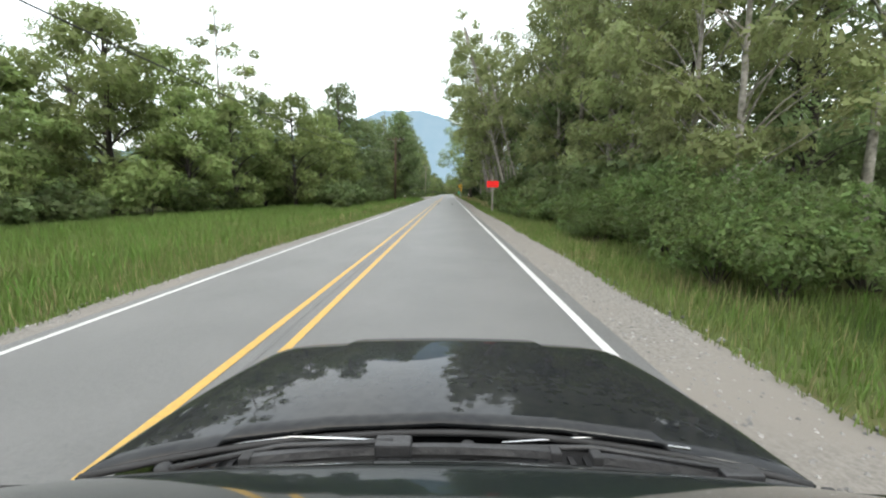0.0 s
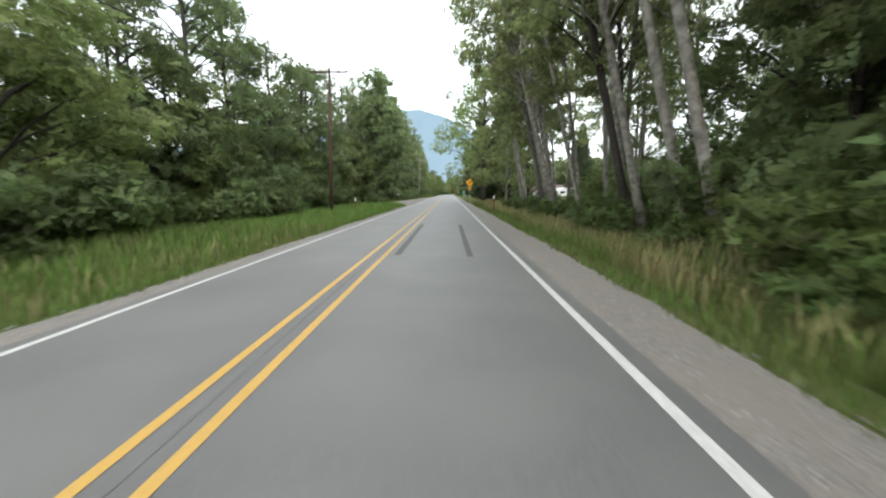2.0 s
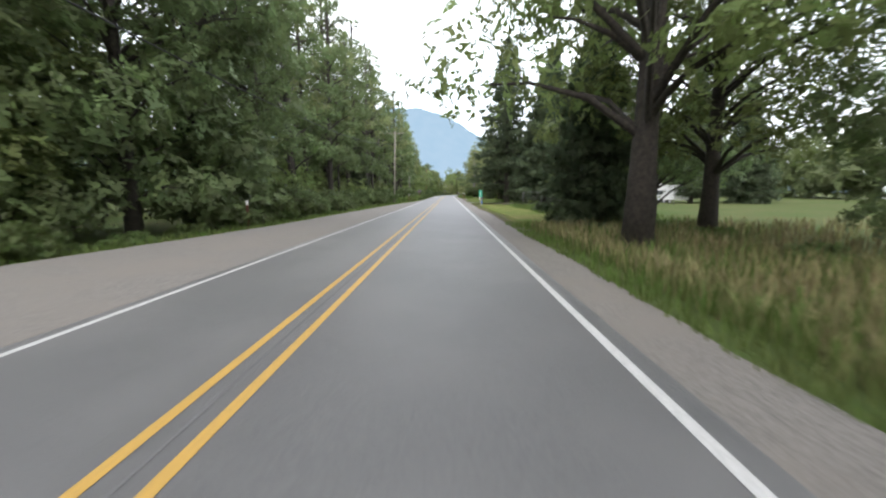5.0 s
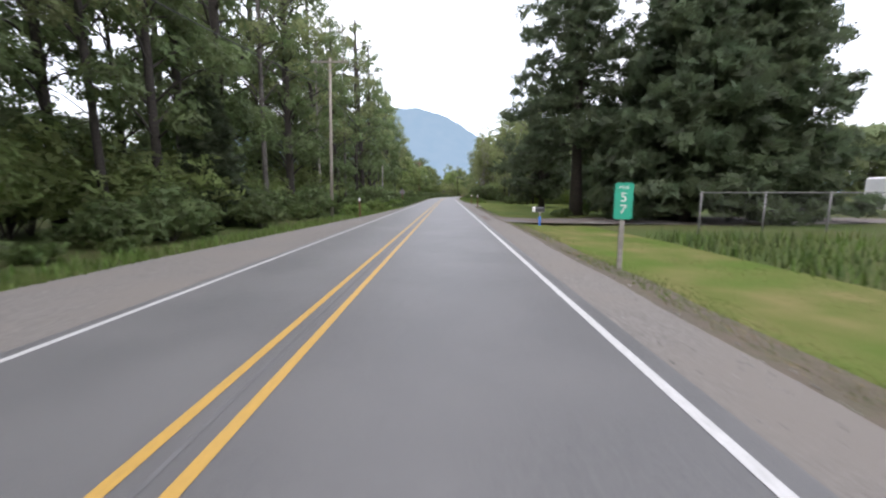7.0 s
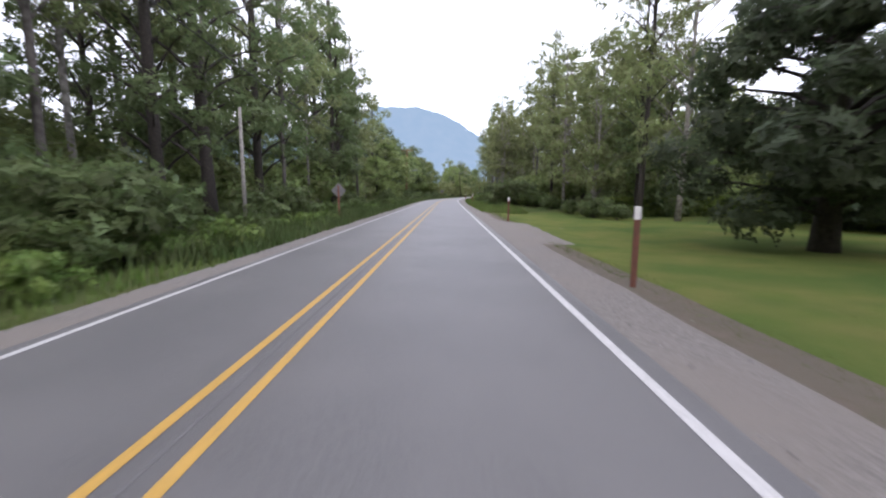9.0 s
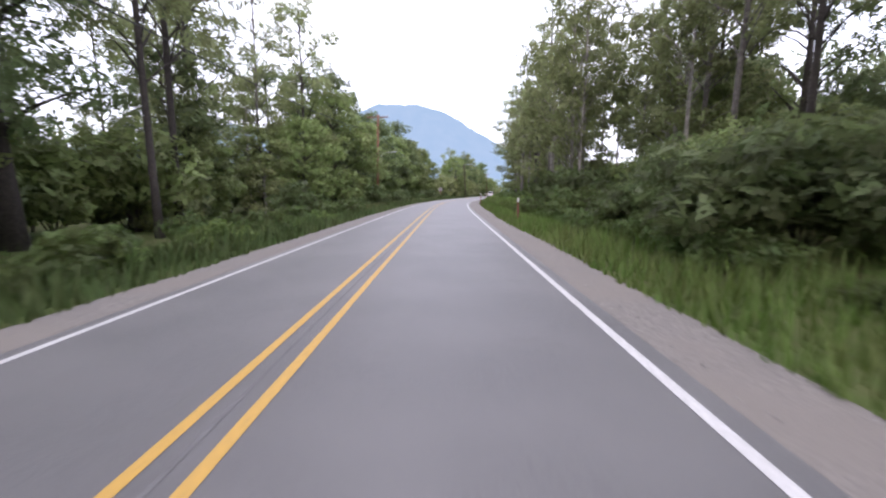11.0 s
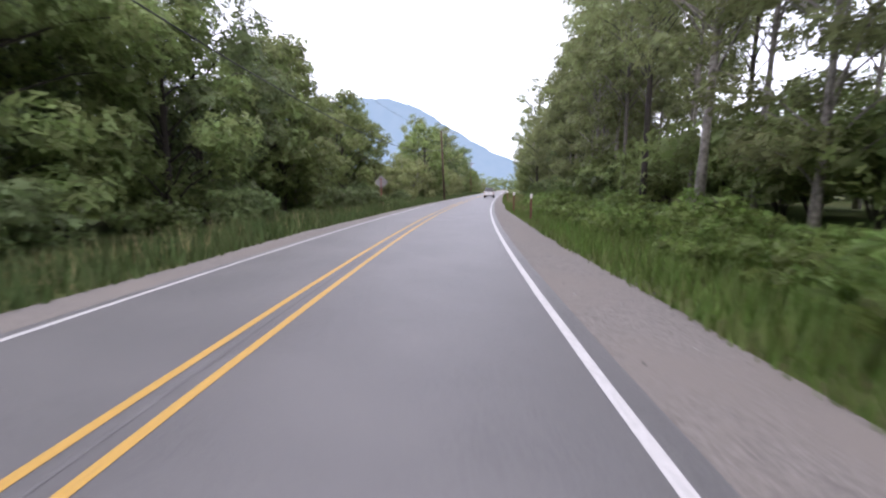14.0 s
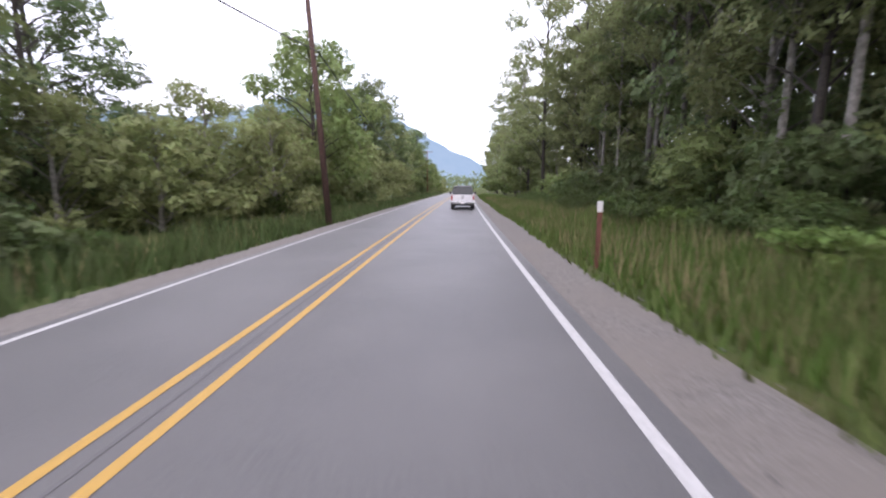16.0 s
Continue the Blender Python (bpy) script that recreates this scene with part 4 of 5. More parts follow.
loose_stones(RIGHT, 0.5, 60, 2600, 31)
loose_stones(LEFT, 0.5, 60, 900, 32)
loose_stones(RIGHT, 120, 360, 2600, 33)


# ---------------------------------------------------------------- poles, cables, signs, posts
YELLOW_SIGN = material("yellow_sign_sheeting", (0.80, 0.40, 0.01), 0.4, colour2=(0.74, 0.36, 0.01), scale=3, coat=0.3)
RED_SIGN = material("fluorescent_red_sign_sheeting", (0.85, 0.012, 0.012), 0.4, colour2=(0.80, 0.010, 0.010), scale=3, coat=0.3)
GREEN_SIGN = material("green_sign_sheeting", (0.02, 0.36, 0.24), 0.4, colour2=(0.02, 0.32, 0.21), scale=4, coat=0.3)
WHITE_SHEET = material("white_sign_sheeting", (0.75, 0.75, 0.74), 0.4, colour2=(0.66, 0.66, 0.65), scale=4)
BLACK_PAINT = material("black_sign_ink", (0.015, 0.015, 0.015), 0.5, scale=6)
ALU = material("bare_sign_back", (0.24, 0.24, 0.245), 0.55, metal=0.4, colour2=(0.18, 0.18, 0.185), scale=5)
BROWN_POST = material("brown_marker_post", (0.17, 0.065, 0.045), 0.7, colour2=(0.12, 0.05, 0.035), scale=8)
DARK_RED = material("dark_red_lettering", (0.50, 0.006, 0.006), 0.5, scale=5)


def utility_pole(y, lat, height, wood_mat, label, lean=0.0, arm=1.2, lamp_arm=False, side_arm=False):
    x, y = at(y, lat)
    root = thing("utility_pole", x, y, terrain(y, lat), label, "utility pole", "utility poles")
    top = Vector((math.sin(radians(lean)) * height, 0, height))
    tube_part("shaft", [(0, 0, -0.4), tuple(top * 0.5), tuple(top)], [0.15, 0.13, 0.10], wood_mat, root, 12)
    z = height - 0.35
    bx = top.x * z / height
    if side_arm:
        for h in (0.0, 0.22):
            tube_part("bracket", [(bx, 0, z + h), (bx + 1.6, 0, z + h + 0.12), (bx + 2.6, 0, z + h * 0.3 + 0.16)], 0.03, GALV, root, 6)
        boxed("insulator", (bx + 2.2, bx + 2.65, -0.08, 0.08, z + 0.05, z + 0.17), GLASSY, root, 0.02)
    else:
        boxed("crossarm", (bx - arm, bx + arm, -0.16, -0.06, z - 0.06, z + 0.06), wood_mat, root, 0.008)
        for s in (-1, 1):
            tube_part("brace", [(bx + s * arm * 0.6, -0.14, z - 0.05), (bx, -0.14, z - 0.75)], 0.018, GALV, root, 5)
        for q in (-0.95, -0.5, 0.5, 0.95):
            tube_part("insulator", [(bx + arm * q, -0.11, z + 0.05), (bx + arm * q, -0.11, z + 0.12), (bx + arm * q, -0.11, z + 0.2)], [0.03, 0.055, 0.035], GLASSY, root, 8)
    if lamp_arm:
        h = height * 0.58
        tube_part("lamp_arm", [(0, 0, h), (1.2, 0, h + 0.15), (2.2, 0, h + 0.28)], 0.04, GALV, root, 8)
        tube_part("brace", [(0, 0, h - 1.1), (1.0, 0, h + 0.08)], 0.02, GALV, root, 5)
        bm = bmesh.new()
        bmesh.ops.create_uvsphere(bm, u_segments=12, v_segments=8, radius=1.0)
        bmesh.ops.transform(bm, matrix=Matrix.Translation((2.45, 0, h + 0.27)) @ Matrix.Diagonal((0.36, 0.13, 0.09, 1)), verts=bm.verts)
        part("lamp_head", bm, GALV, root, "grey street lamp head", smooth=True)
    return root


POLES = ((-28, -8.0, 11.5), (72.6, -7.9, 11.6), (174.0, -8.3, 12.9), (274.6, -8.8, 12.2), (338.5, -3.8, 9.9), (420, -7.5, 11))
utility_pole(*POLES[0], RED_WOOD, "dark wooden utility pole with a crossarm")
utility_pole(*POLES[1], DARK_POLE, "dark creosoted wooden utility pole with a crossarm", arm=1.5, lean=1.5)
utility_pole(*POLES[2], POLE_WOOD, "pale weathered wooden utility pole with a crossarm", arm=1.5, lean=1.5)
utility_pole(*POLES[3], RED_WOOD, "red-brown wooden utility pole with a street lamp arm", arm=1.4, lamp_arm=True, lean=1.5)
utility_pole(*POLES[4], DARK_POLE, "leaning dark brown wooden pole with a bracket arm on top", lean=-3.0, side_arm=True)
utility_pole(*POLES[5], RED_WOOD, "dark wooden utility pole with a crossarm")


def cable(a, b, sag, radius, label):
    pts = []
    for i in range(25):
        k = i / 24
        pts.append(tuple(Vector(a).lerp(Vector(b), k) - Vector((0, 0, sag * 4 * k * (1 - k)))))
    ob = tube_part("overhead_cable", pts, radius, WIRE, None, 6)
    tagged(ob, label, "cable", "overhead cables")


for (y0, l0, h0), (y1, l1, h1) in zip(POLES, POLES[1:]):
    a, b = (*at(y0, l0), h0 - 0.6), (*at(y1, l1), h1 - 0.6)
    cable((a[0] - 1.1, a[1], a[2] + 0.35), (b[0] - 1.1, b[1], b[2] + 0.35), 2.2, 0.012, "thin black power line between the poles")
    cable((a[0] - 0.17, a[1], a[2] - 2.0), (b[0] - 0.17, b[1], b[2] - 2.0), 3.1, 0.028, "thick black cable sagging between the poles")


def plate(root, name, w, h, z, mat, turn45=False, back=None, y=-0.06, label=""):
    bm = bmesh.new()
    box(bm, -w / 2, w / 2, -0.004, 0.004, -h / 2, h / 2)
    vert = [e for e in bm.edges if abs((e.verts[0].co - e.verts[1].co).y) > 0.005]
    bmesh.ops.bevel(bm, geom=vert, offset=0.05 * min(w, h) * 1.2, segments=4, affect="EDGES")
    bmesh.ops.transform(bm, matrix=Matrix.Translation((0, y, z)) @ (pose(0, 0, 0, 0, 45, 0) if turn45 else Matrix.Identity(4)), verts=bm.verts)
    return part(name, bm, mat, root, label)


def flat_shape(name, outline, y, mat, parent):
    """A flat cut-out of sheeting, outline in x and z."""
    v = [(a, y, b) for a, b in outline] + [(a, y + 0.003, b) for a, b in outline]
    n = len(outline)
    f = [tuple(range(n)), tuple(range(2 * n - 1, n - 1, -1))] + [(i, (i + 1) % n, n + (i + 1) % n, n + i) for i in range(n)]
    return mesh_part(name, v, f, mat, parent)


def lettering(name, text, size, x, y, z, mat, parent):
    cu = bpy.data.curves.new(name, "FONT")
    cu.body, cu.size, cu.align_x, cu.align_y, cu.extrude = text, size, "CENTER", "CENTER", 0.002
    tmp = new(name, cu)
    me = bpy.data.meshes.new_from_object(tmp.evaluated_get(bpy.context.evaluated_depsgraph_get()))
    bpy.data.objects.remove(tmp)
    me.transform(Matrix.Translation((x, y, z)) @ pose(0, 0, 0, 90, 0, 0))
    me.materials.clear()
    me.materials.append(mat)
    ob = new(name, me)
    ob.parent = parent
    return ob


def wood_post(root, h, w, mat):
    return boxed("post", (-w / 2, w / 2, -w / 2, w / 2, -0.3, h), mat, root, 0.008)


# red sign on a grey wooden post
x, y = at(35.4, 5.75)
sign = thing("roadside_sign", x, y, terrain(35.4, 5.75), "bright red rectangular sign on a grey wooden post", "sign", turn=4)
wood_post(sign, 3.2, 0.11, GREY_WOOD)
panel = plate(sign, "panel", 1.06, 0.58, 2.56, RED_SIGN, y=-0.065)
for i, (a, b, c, d) in enumerate(((-0.10, 0.12, 2.70, 2.76), (-0.40, -0.05, 2.36, 2.41), (0.02, 0.36, 2.36, 2.41))):
    boxed("faded_mark", (a, b, -0.073, -0.070, c, d), DARK_RED, panel)

# yellow bend warning with a speed plate under it
x, y = at(100.5, 4.95)
sign = thing("warning_sign", x, y, terrain(100.5, 4.95), "yellow diamond bend warning sign with speed plate on wooden post", "sign")
wood_post(sign, 3.5, 0.10, GREY_WOOD)
panel = plate(sign, "panel", 0.88, 0.88, 3.15, YELLOW_SIGN, True, label="yellow diamond with a black bent arrow")
arrow = [(-0.16, 2.80), (-0.06, 2.80), (-0.06, 3.05), (-0.03, 3.14), (0.05, 3.19), (0.10, 3.19), (0.10, 3.11), (0.29, 3.25), (0.10, 3.40), (0.10, 3.30), (0.02, 3.30), (-0.09, 3.25), (-0.15, 3.15), (-0.16, 3.05)]
flat_shape("arrow", arrow, -0.068, BLACK_PAINT, panel)
speed = plate(sign, "speed_plate", 0.46, 0.46, 2.24, YELLOW_SIGN, label="small yellow speed plate")
boxed("figure_bar", (-0.14, 0.14, -0.068, -0.065, 2.19, 2.36), BLACK_PAINT, speed)
boxed("figure_bar", (-0.09, 0.09, -0.068, -0.065, 2.07, 2.12), BLACK_PAINT, speed)

# green mile marker
x, y = at(149.3, 5.75)
sign = thing("mile_marker", x, y, terrain(149.3, 5.75), "tall narrow green mile marker on a grey wooden post", "sign", turn=-14)
wood_post(sign, 1.75, 0.10, GREY_WOOD)
panel = plate(sign, "panel", 0.40, 0.84, 1.62, GREEN_SIGN, y=-0.06)
lettering("lettering", "MILE", 0.11, 0, -0.066, 1.93, WHITE_SHEET, panel)
lettering("lettering", "5", 0.30, 0, -0.066, 1.70, WHITE_SHEET, panel)
lettering("lettering", "7", 0.30, 0, -0.066, 1.42, WHITE_SHEET, panel)


def sign_back(y, lat, h, size, label):
    x, y = at(y, lat)
    s = thing("warning_sign", x, y, terrain(y, lat), label, "sign")
    wood_post(s, h + 0.35, 0.10, RED_WOOD)
    plate(s, "panel", size, size, h, ALU, True, y=0.06)
    for q in (-0.15, 0.15):
        tube_part("bolt", [(0, -0.04, h + q), (0, -0.065, h + q)], 0.015, GALV, s, 6)


sign_back(316.1, -6.4, 2.55, 0.86, "grey bare back of a diamond sign on a red-brown post")
sign_back(209, -6.2, 2.2, 0.8, "grey bare back of a diamond sign in roadside brush")

# white notice board at the wood's edge
x, y = at(106, -14.5)
sign = thing("notice_board", x, y, terrain(106, -14.5), "small white notice board on two posts by the trees", "sign", turn=10)
boxed("panel", (-0.35, 0.35, -0.02, 0.02, 0.35, 1.4), WHITE_SHEET, sign, 0.008)
for s in (-0.3, 0.3):
    tube_part("post", [(s, 0.05, -0.3), (s, 0.05, 1.3)], 0.03, GALV, sign, 6)


def marker_post():
    root = thing("marker_post", 0, 0, -900, "slim brown marker post with a white reflector at the top", "post", "marker posts")
    bm = bmesh.new()
    box(bm, -0.055, 0.055, -0.018, 0.018, -0.3, 1.26, bevel=0.012)
    part("post", bm, BROWN_POST, root)
    bm = bmesh.new()
    box(bm, -0.058, 0.058, -0.022, 0.022, 1.26, 1.5, bevel=0.012)
    part("reflector", bm, WHITE_SHEET, root, "white reflective head")
    return root


proto = marker_post()
for y, lat in ((72.7, 5.5), (74, -6.2), (120, -8.4), (171.4, -5.3), (187.2, 5.2), (204.5, 5.5), (242.7, 5.6), (272, 5.3), (300, 5.5), (308, 5.2), (328, 5.35)):
    x, yy = at(y, lat)
    copy_thing(proto, pose(x, yy, terrain(y, lat), 0, 0, math.degrees(-math.atan(slope(y)))))
for q in (*proto.children_recursive, proto):
    bpy.data.objects.remove(q)
# short bare stub pole in the brush
x, y = at(199, -8.0)
stub = tube_part("stub_pole", [(0, 0, -0.3), (0.03, 0, 3), (0.08, 0, 6.0)], [0.1, 0.09, 0.07], GREY_WOOD, None, 10)
stub.location = (x, y, terrain(199, -8.0))
tagged(stub, "short bare grey pole standing among the trees", "pole")
# dark rubber marks on the near lane
for k, lat in enumerate((0.50, 2.38)):
    line("skid_mark", lat, 0.17, SKID, "black rubber skid mark", lift=0.007, y0=50.0, y1=60.0, step=1.0)


def mailbox(y, lat):
    """A domed box on a wrapped post, its mouth towards the road."""
    x, yy = at(y, lat)
    root = thing("mailbox", x, yy, terrain(y, lat), "dark metal mailbox with a white door on a blue-wrapped post", "mailbox")
    black = material("dark_mailbox_paint", (0.022, 0.024, 0.026), 0.5, colour2=(0.035, 0.036, 0.038), scale=9)
    blue = material("blue_plastic_wrap", (0.045, 0.150, 0.520), 0.45, colour2=(0.06, 0.20, 0.60), scale=6)
    boxed("post", (-0.05, 0.05, -0.05, 0.05, -0.3, 0.82), GREY_WOOD, root, 0.006)
    boxed("wrap", (-0.062, 0.062, -0.062, 0.062, 0.02, 0.58), blue, root, 0.01, "blue plastic wrap round the post")
    boxed("platform", (-0.30, 0.26, -0.10, 0.10, 0.82, 0.85), GREY_WOOD, root, 0.005)
    arc = [(-0.11, 0.0)] + [(-0.11 * math.cos(math.pi * i / 10), 0.17 + 0.11 * math.sin(math.pi * i / 10)) for i in range(11)] + [(0.11, 0.0)]
    n = len(arc)

    def shell(name, x0, x1, grow, mat, label=""):
        verts = [(xx, a * grow, 0.852 + b * grow) for xx in (x0, x1) for a, b in arc]
        faces = [(i, (i + 1) % n, n + (i + 1) % n, n + i) for i in range(n)] + [tuple(range(n))[::-1], tuple(range(n, 2 * n))]
        mesh_part(name, verts, faces, mat, root, label)
    shell("body", -0.30, 0.24, 1.0, black)
    shell("door", -0.43, -0.302, 1.04, WHITE_SHEET, "white front section facing the road")


mailbox(163.2, 7.05)


# ---------------------------------------------------------------- vehicles
BLACK_CAR = material("dusty_black_car_paint", (0.008, 0.009, 0.011), 0.6, colour2=(0.016, 0.017, 0.018), scale=30, coat=0.6, spec=0.05)
WHITE_CAR = material("white_car_paint", (0.72, 0.73, 0.74), 0.3, colour2=(0.66, 0.67, 0.68), scale=5, coat=0.6)
DARK_PAINT = material("dark_grey_car_paint", (0.030, 0.032, 0.036), 0.3, colour2=(0.024, 0.026, 0.03), scale=5, coat=0.6)
RUBBER = material("black_rubber", (0.018, 0.018, 0.019), 0.75, colour2=(0.028, 0.028, 0.03), scale=14)
PLASTIC = material("weathered_black_plastic", (0.018, 0.018, 0.020), 0.5, colour2=(0.032, 0.032, 0.034), scale=16, bump=0.2, bump_scale=80)
CHROME = material("bright_metal", (0.62, 0.63, 0.64), 0.2, metal=1.0, colour2=(0.5, 0.5, 0.52), scale=8)
RIM = material("painted_alloy_rim", (0.45, 0.46, 0.47), 0.35, metal=0.8, scale=9)
TAIL = material("red_tail_lamp_lens", (0.38, 0.01, 0.01), 0.2, coat=0.8)
LENS = material("clear_lamp_lens", (0.55, 0.57, 0.58), 0.15, metal=0.4, coat=0.8)
DARK_GLASS = material("dark_tinted_glass", (0.010, 0.017, 0.015), 0.04, spec=0.5, scale=3)
LEAF_LITTER = material("dry_leaf_litter", (0.14, 0.06, 0.03), 0.9, colour2=(0.06, 0.035, 0.02), scale=20)


def loft(rings, close_ends=True):
    n = len(rings[0])
    verts = [p for r in rings for p in r]
    faces = [(i * n + k, i * n + (k + 1) % n, (i + 1) * n + (k + 1) % n, (i + 1) * n + k) for i in range(len(rings) - 1) for k in range(n)]
    if close_ends:
        faces += [tuple(range(n))[::-1], tuple((len(rings) - 1) * n + k for k in range(n))]
    return verts, faces


def sheet(rows):
    """Verts and faces of a grid of points."""
    n = len(rows[0])
    verts = [p for r in rows for p in r]
    return verts, [(i * n + k, i * n + k + 1, (i + 1) * n + k + 1, (i + 1) * n + k) for i in range(len(rows) - 1) for k in range(n - 1)]


def wheel(root, x, y, r=0.31, wide=0.2, drop=0.0):
    s = 1 if x > 0 else -1
    hub = r - drop
    prof = ((r * 0.62, 0.0), (r * 0.93, 0.0), (r, 0.03), (r, wide - 0.03), (r * 0.93, wide), (r * 0.62, wide))
    rings = []
    for a, b in prof:
        rings.append([(x - s * b, y + a * math.cos(2 * math.pi * k / 28), hub + a * math.sin(2 * math.pi * k / 28)) for k in range(28)])
    v, f = loft(rings, False)
    w = new("wheel")
    w.parent = root
    mesh_part("tyre", v, f, RUBBER, w, smooth=True)
    rim = [[(x - s * d, y + a * math.cos(2 * math.pi * k / 28), hub + a * math.sin(2 * math.pi * k / 28)) for k in range(28)]
           for a, d in ((r * 0.64, 0.01), (r * 0.58, 0.05), (r * 0.2, 0.035), (r * 0.14, 0.01))]
    v, f = loft(rim, False)
    f.append(tuple(3 * 28 + k for k in range(28)))
    mesh_part("rim", v, f, RIM, w)


def carried_car(x, y):
    """The black hatchback on whose roof edge the view begins, standing on the near lane."""
    root = thing("hatchback_car", x, y, surface(0, 1.9) + 0.07, "black hatchback with dusty bonnet and parked wipers on the road", "car")
    half = lambda q: float(np.interp(q, (-2.5, -2.2, -1.5, 0.4, 0.8, 1.1, 1.35, 1.6, 1.85, 2.02), (0.62, 0.74, 0.79, 0.80, 0.79, 0.775, 0.75, 0.715, 0.67, 0.58)))
    top = lambda q: float(np.interp(q, (-2.5, -2.2, -1.9, 0.55, 0.78, 0.86, 1.1, 1.4, 1.7, 1.9, 2.02), (0.70, 0.92, 0.95, 0.95, 0.93, 0.93, 0.95, 0.90, 0.80, 0.69, 0.56)))
    rings = []
    for q in (-2.5, -2.35, -2.0, -1.5, -1.0, -0.4, 0.2, 0.7, 0.9, 1.1, 1.35, 1.6, 1.8, 1.95, 2.03):
        w, t = half(q), top(q)
        ring = [(0, t), (w * 0.7, t), (w * 0.97, t - 0.02), (w + 0.012, t - 0.09), (w + 0.03, 0.62), (w + 0.025, 0.42), (w - 0.03, 0.22), (0, 0.2)]
        rings.append([(a, q, b) for a, b in ring] + [(-a, q, b) for a, b in ring[-2:0:-1]])
    v, f = loft(rings)
    mesh_part("body", v, f, BLACK_CAR, root, smooth=True)
    # bonnet with two raised creases
    rows = []
    for k in np.linspace(0, 1, 22):
        row = []
        for u in (-1, -0.985, -0.95, -0.88, -0.8, "a", "b", "c", -0.35, 0, 0.35, "C", "B", "A", 0.8, 0.88, 0.95, 0.985, 1):
            q0 = 0.875 + (1.93 - 0.875) * k
            w = half(q0) - 0.004
            cr = 0.505 - 0.17 * k
            if isinstance(u, str):
                px = {"a": -cr - 0.012, "b": -cr + 0.002, "c": -cr + 0.03}.get(u.lower()) * (1 if u.islower() else -1)
            else:
                px = u * w
            py = q0 - (1 - k) ** 2 * 0.12 * (px / 0.78) ** 2
            raised = 0.015 if abs(px) <= cr else 0.0
            edge = max(0.0, (abs(px) / w - 0.9) / 0.1)
            pz = 1.011 - 0.036 * (px / 0.78) ** 2 - 0.058 * k - 0.075 * k * k - 0.44 * max(0.0, k - 0.66) ** 1.6 + raised - 0.012 * edge ** 2
            row.append((px, py, pz))
        rows.append(row)
    v, f = sheet(rows)
    bonnet = mesh_part("bonnet", v, f, BLACK_CAR, root, "black bonnet speckled with dust", smooth=True)
    across = len(rows[0])
    for e in bonnet.data.edges:
        a, b = e.vertices
        e.use_edge_sharp = a % across == b % across and a % across in (5, 6, 12, 13)
    bonnet.modifiers.new("thickness", "SOLIDIFY").thickness = 0.012
    # rounded lip along the bonnet's rear edge
    tube_part("bonnet_seal", [(a, 0.870 - 0.12 * (a / 0.78) ** 2, 1.001 - 0.036 * (a / 0.78) ** 2) for a in np.linspace(-0.77, 0.77, 25)], 0.008, RUBBER, root, 6)
    # scuttle under the wipers
    v, f = sheet([[(a, 0.880 - 0.12 * (a / 0.78) ** 2 - 0.13 * d, 0.968 - 0.030 * (a / 0.78) ** 2 + h) for a in np.linspace(-0.76, 0.76, 25)] for d, h in ((0, 0), (0.3, -0.015), (0.7, -0.012), (1.1, 0.012))])
    cowl = mesh_part("scuttle_panel", v, f, PLASTIC, root, "weathered black plastic scuttle", smooth=True)
    for a in np.arange(-0.62, 0.63, 0.035):
        boxed("vent_slot", (a, a + 0.012, 0.810 - 0.1 * a * a, 0.850 - 0.1 * a * a, 0.957, 0.964), RUBBER, cowl)
    rs = random.Random(3)
    for _ in range(26):
        a = -rs.uniform(0.50, 0.74)
        p = Vector((a, 0.815 - 0.15 * (a / 0.78) ** 2 + rs.uniform(-0.03, 0.04), 0.968))
        bm = bmesh.new()
        bmesh.ops.create_icosphere(bm, subdivisions=1, radius=rs.uniform(0.005, 0.012))
        bmesh.ops.transform(bm, matrix=Matrix.Translation(p) @ Matrix.Diagonal((1.4, 1, 0.4, 1)), verts=bm.verts)
        part("dry_leaf", bm, LEAF_LITTER, cowl)
    # windscreen, pillars, roof, side and rear glass
    rows = [[(a * (0.775 - 0.17 * k), 0.770 - 0.10 * a * a - 0.68 * k - 0.02 * math.sin(math.pi * k) * -1, 0.985 + 0.45 * k + 0.025 * math.sin(math.pi * k)) for a in np.linspace(-1, 1, 17)] for k in np.linspace(0, 1, 12)]
    v, f = sheet(rows)
    mesh_part("windscreen", v, f, DARK_GLASS, root, "dark green tinted windscreen", smooth=True)
    for s in (-1, 1):
        tube_part("pillar", [(s * (0.785 - 0.17 * k), 0.68 - 0.65 * k, 0.975 + 0.45 * k + 0.02 * math.sin(math.pi * k)) for k in np.linspace(0, 1, 8)], 0.028, BLACK_CAR, root, 8)
        v, f = sheet([[(s * (0.79 - 0.17 * k), yy, 0.95 + 0.46 * k) for yy in ((0.66 - 0.66 * k), -0.4, (-1.75 + 0.25 * k))] for k in (0, 0.5, 1)])
        mesh_part("side_window", v, f, DARK_GLASS, root, "dark side window")
        boxed("door_pillar", (s * 0.70 - 0.06, s * 0.70 + 0.06, -0.5, -0.42, 0.94, 1.41), BLACK_CAR, root, 0.01)
        m = boxed("door_mirror", (s * 0.93 - 0.09, s * 0.93 + 0.09, 0.38, 0.48, 0.96, 1.10), BLACK_CAR, root, 0.03)
        boxed("headlamp", (s * 0.47 - 0.13, s * 0.47 + 0.13, 1.93, 2.0, 0.55, 0.68), LENS, root, 0.03)
        boxed("tail_lamp", (s * 0.6 - 0.08, s * 0.6 + 0.08, -2.52, -2.42, 0.66, 0.9), TAIL, root, 0.03)
        wheel(root, s * 0.835, 1.32, drop=0.07)
        wheel(root, s * 0.835, -1.45, drop=0.07)
